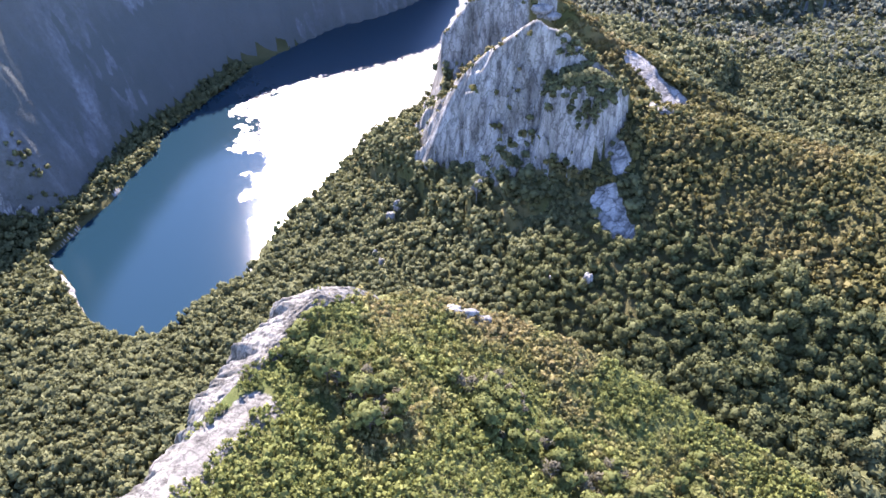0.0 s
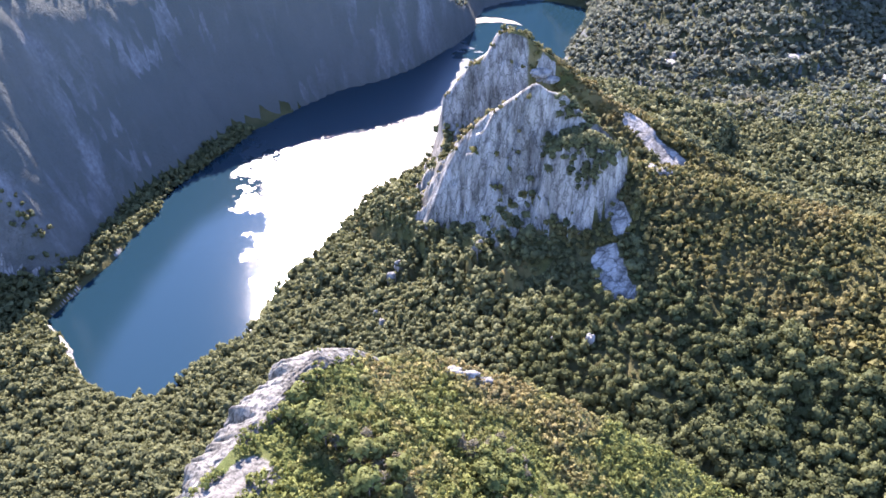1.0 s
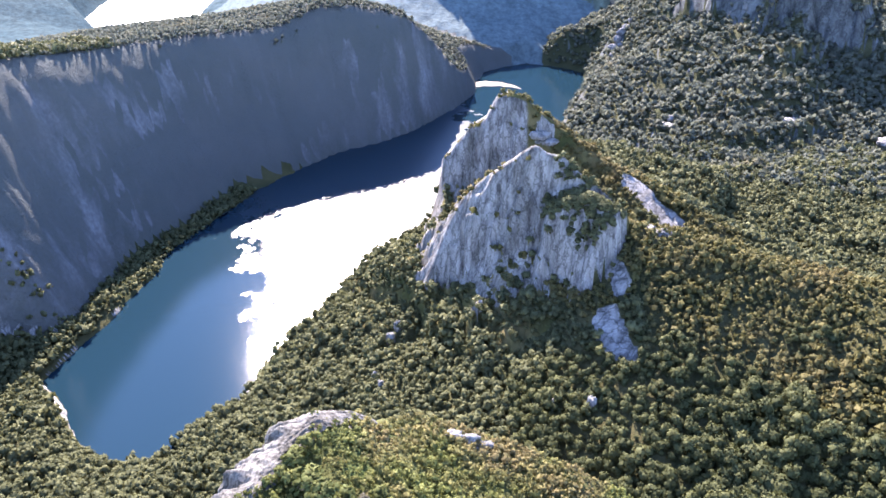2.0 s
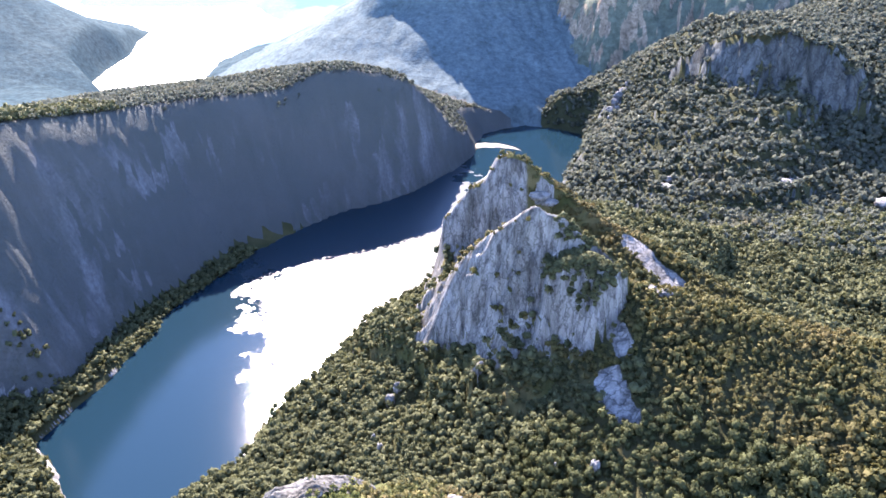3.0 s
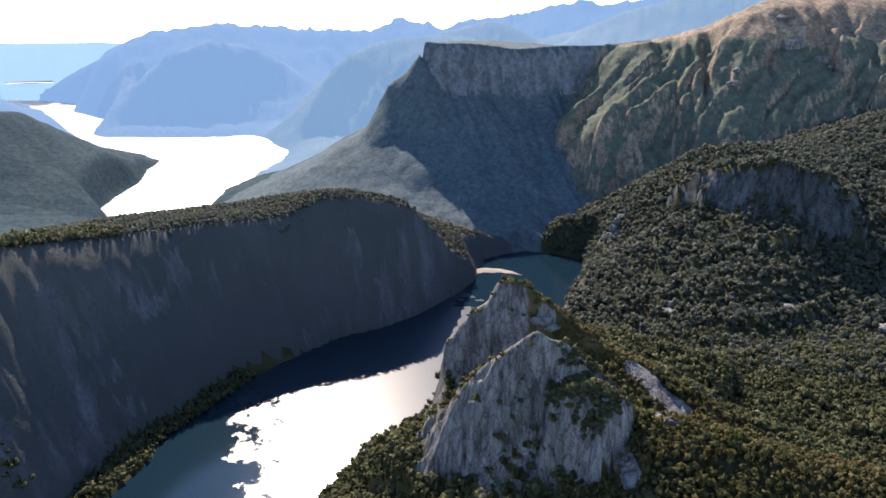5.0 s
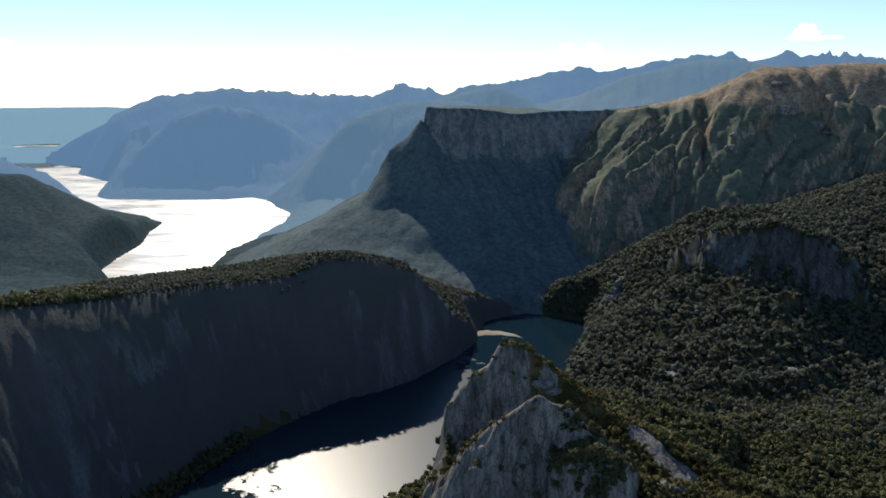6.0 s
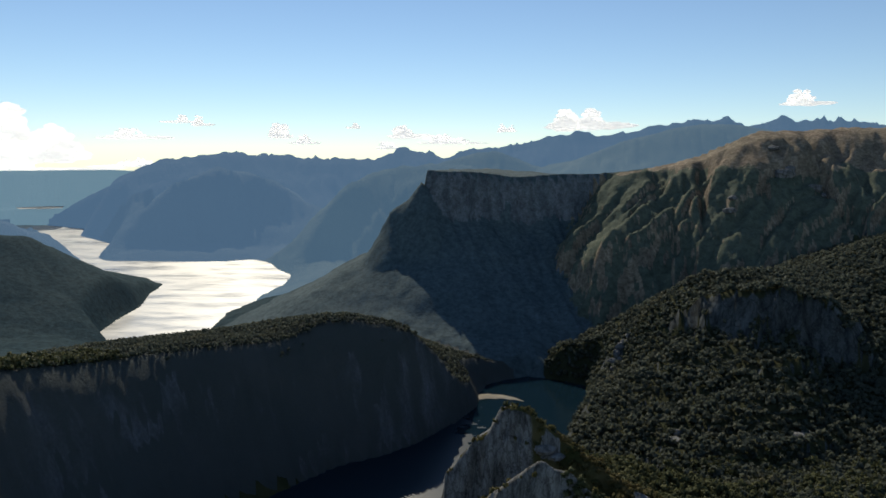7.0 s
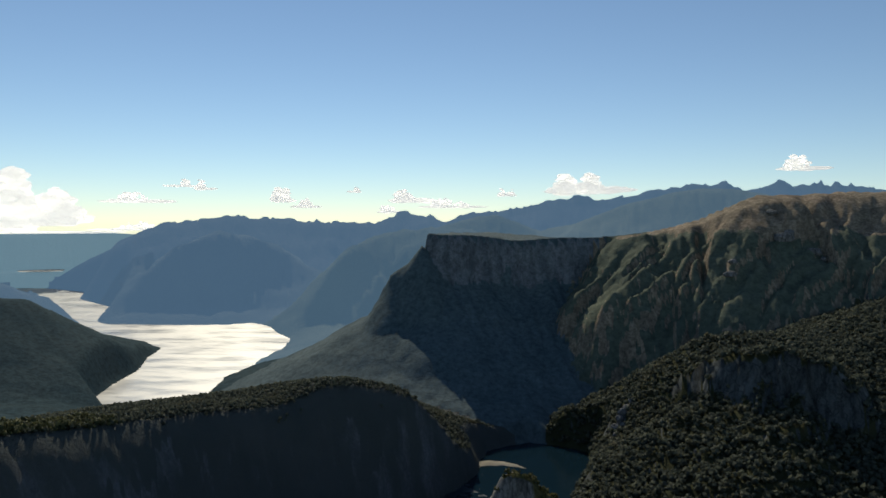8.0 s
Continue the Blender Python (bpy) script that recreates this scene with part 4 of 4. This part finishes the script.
# ---- boulders and slabs that stand out of the woods ----
def boulder(x, y, radii, turn, seed, label, lift=0.3):
    v, f = ico(4)
    n = fbm(v[:, 0] * 1.4 + seed, v[:, 1] * 1.4, v[:, 2] * 1.4, octaves=5, seed=300 + seed, gain=0.55)
    c = ridged(v[:, 0] * 1.6 + seed, v[:, 1] * 1.6 + v[:, 2], 320 + seed)
    v = v * (1 + 0.55 * n + 0.2 * c)[:, None] * np.array(radii)
    me = array_mesh("boulder", v, f)
    me.attributes.new("bare", "FLOAT", "POINT").data.foreach_set("value", np.ones(len(v), np.float32))
    me.materials.append(M_PALE)
    ob = new("boulder", me)
    z = float(land(np.array([float(x)]), np.array([float(y)]))[0][0])
    ob.matrix_world = pose(x, y, z + lift * radii[2], 0, 0, turn)
    return tagged(ob, label, "rock", "pale rocks among the trees")


M_PALE = terrain_material("pale_granite", (0.3, 0.29, 0.28), (0.3, 0.29, 0.28), (0.26, 0.255, 0.245), (0.17, 0.168, 0.165), 0.8, 0.5)
for i, (x0, y0, radii) in enumerate([(-36, 361, (1.6, 2.2, 4.2)), (-33, 408, (2.2, 3, 4.5)), (-40, 372, (1.5, 2, 3.2)), (-28, 415, (2, 2.5, 4)), (73, 299, (2.2, 2.5, 4.5)),
                                     (55, 305, (1.2, 2, 3.6)), (233, 761, (6, 10, 3.6)), (240, 777, (4, 6, 3)), (348, 754, (10, 7, 3.4)), (362, 762, (6, 5, 3)),
                                     (432, 716, (8, 9, 3.6)), (232, 1056, (4, 6, 4)), (238, 1061, (6, 5, 5)), (244, 1069, (4, 7, 5)), (251, 1073, (6, 4, 4)), (229, 1044, (3, 5, 3)), (258, 1078, (5, 4, 4)), (240, 1050, (3, 4, 3)),
                                     (118, 398, (5, 4, 2.5)), (126, 392, (4, 3, 2)), (72, 534, (8, 5, 2.6)), (79, 529, (6, 4, 1.8))]):
    boulder(x0, y0, radii, 37 * i, i, "pale granite boulder standing out of the forest")
for i, (x0, y0, radii) in enumerate([(610, 1418, (15, 10, 9)), (622, 1424, (10, 8, 6)), (653, 1397, (6, 12, 7)), (608, 1470, (14, 6, 4)), (496, 1366, (9, 10, 5)), (504, 1378, (6, 7, 4)), (668, 1390, (8, 5, 4))]):
    boulder(x0, y0, radii, 41 * i, 60 + i, "pale scree-covered outcrop on a mountain slope", 0.1)
for i, (x0, y0, radii) in enumerate([(3, 223, (3.5, 2, 1.5)), (9, 224, (4, 2, 1.4)), (16, 225, (3.4, 1.8, 1.3))]):
    boulder(x0, y0, radii, 8, 40 + i, "flat pale granite slab in hill scrub")


# ---- sand spit in the bay ----
def sand_spit():
    """A low curved bar of sand, thickest at its root."""
    line = crest_samples([(44, 1064, 1.0), (62, 1070, 1.6), (82, 1066, 1.2), (100, 1056, 0.8), (110, 1044, 0.3)], 60)
    v = np.linspace(-1, 1, 15)
    half = np.interp(np.arange(60), [0, 15, 45, 59], [11, 12, 7, 1])[:, None]
    wob = 1 + 0.3 * fbm(np.arange(60)[:, None] / 7 + v[None, :] * 0, v[None, :] * 2, seed=610)
    y = line[:, 1:2] + v[None, :] * half * wob
    x = np.broadcast_to(line[:, 0:1], y.shape)
    z = line[:, 2:3] * (1 - v[None, :] ** 2) * 1.3 - 0.3
    i, j = np.meshgrid(np.arange(59), np.arange(14), indexing="ij")
    faces = np.stack([i * 15 + j, (i + 1) * 15 + j, (i + 1) * 15 + j + 1, i * 15 + j + 1], -1).reshape(-1, 4)
    me = array_mesh("sand_spit", np.stack([x, y, z], -1).reshape(-1, 3), faces)
    me.materials.append(M_SAND)
    return tagged(new("sand_spit", me), "pale sandy spit reaching into the lake", "sandbar", kind="structure")


sand_spit()


# ---- clouds ----
def cloud_material():
    m, nt, bs = shader("cloud")
    bs.inputs["Base Color"].default_value = (0.92, 0.92, 0.92, 1)
    bs.inputs["Roughness"].default_value = 1.0
    bs.inputs["Specular IOR Level"].default_value = 0
    tr = nt.nodes.new("ShaderNodeBsdfTranslucent")
    tr.inputs[0].default_value = (0.95, 0.95, 0.95, 1)
    mix = nt.nodes.new("ShaderNodeMixShader")
    mix.inputs[0].default_value = 0.5
    nt.links.new(bs.outputs[0], mix.inputs[1])
    nt.links.new(tr.outputs[0], mix.inputs[2])
    nt.links.new(mix.outputs[0], nt.nodes["Material Output"].inputs["Surface"])
    # glow added in place of sunlight coming through the cloud
    bs.inputs["Emission Color"].default_value = (1.0, 0.97, 0.93, 1)
    bs.inputs["Emission Strength"].default_value = 0.9
    return m


M_CLOUD = cloud_material()


def cloud(at, width, height, puffs, seed, label):
    """A heap of puffs, flat below, that frays into small shreds at its ends."""
    rng = np.random.default_rng(seed)
    v0, f0 = ico(3)
    vs, fs = [], []
    lumps = rng.uniform(-0.65, 0.65, 3)
    tall = rng.uniform(0.5, 1.0, 3)
    for i in range(puffs * 3):
        if i < 3:
            v = v0 * np.array([width * 0.3, width * 0.12, height * 0.12]) * (1 + 0.5 * fbm(v0[:, 0] * 3 + i, v0[:, 1] * 3, v0[:, 2] * 3, octaves=3, seed=seed))[:, None]
            vs.append(v + np.array([(i - 1) * width * 0.24, 0, 0.05 * height]))
            fs.append(f0 + i * len(v0))
            continue
        n = rng.integers(0, 3)
        u = float(np.clip(lumps[n] + rng.normal(0, 0.17), -0.85, 0.85))
        top = tall[n] * math.exp(-((u - lumps[n]) / 0.3) ** 2)
        lift = rng.uniform(0, 1) ** 1.2
        c = np.array([u * width / 2, rng.uniform(-0.15, 0.15) * width, lift * height * top])
        s = height * rng.uniform(0.08, 0.24) * (0.4 + top) * (1.15 - 0.6 * lift)
        v = v0 * (1 + 0.6 * fbm(v0[:, 0] * 1.8 + i, v0[:, 1] * 1.8, v0[:, 2] * 1.8, octaves=4, seed=400 + i, gain=0.6))[:, None]
        v = v * np.array([1.5, 1.2, 0.8]) * s
        v[:, 2] = np.maximum(v[:, 2], -0.45 * s)
        vs.append(v + c)
        fs.append(f0 + i * len(v0))
    me = array_mesh("cloud", np.concatenate(vs), np.concatenate(fs))
    me.materials.append(M_CLOUD)
    ob = new("cloud", me)
    skin = ob.modifiers.new("skin", "REMESH")
    skin.mode, skin.voxel_size, skin.use_smooth_shade = "VOXEL", max(2.2, height / 60), True
    ob.location = at
    ob.rotation_euler = (0, 0, -math.atan2(at[0], at[1]))
    return tagged(ob, label, "cloud", "clouds over the skyline")


cloud((-2280, 4130, 330), 760, 260, 70, 1, "large white cumulus cloud with a grey base")
for i, (x0, z0, w, h) in enumerate([(245, 440, 270, 55), (320, 530, 130, 35), (362, 515, 90, 40), (500, 450, 95, 70), (540, 415, 120, 45), (730, 450, 190, 90),
                                    (690, 385, 110, 40), (800, 415, 270, 40), (625, 505, 60, 35), (1040, 505, 360, 130), (1420, 615, 190, 60), (895, 485, 80, 35)]):
    a = math.atan((x0 - 784) / 1393.5)
    cloud((4700 * math.sin(a), 4700 * math.cos(a), z0), w * 1.35, h * 1.35, 30 if w > 200 else 16, 20 + i, "small white fair-weather cloud")
cloud((-2150, 4180, 270), 800, 50, 40, 60, "low white cloud bank above far hills")
cloud((-1720, 4380, 285), 420, 45, 24, 61, "low white cloud bank above far hills")
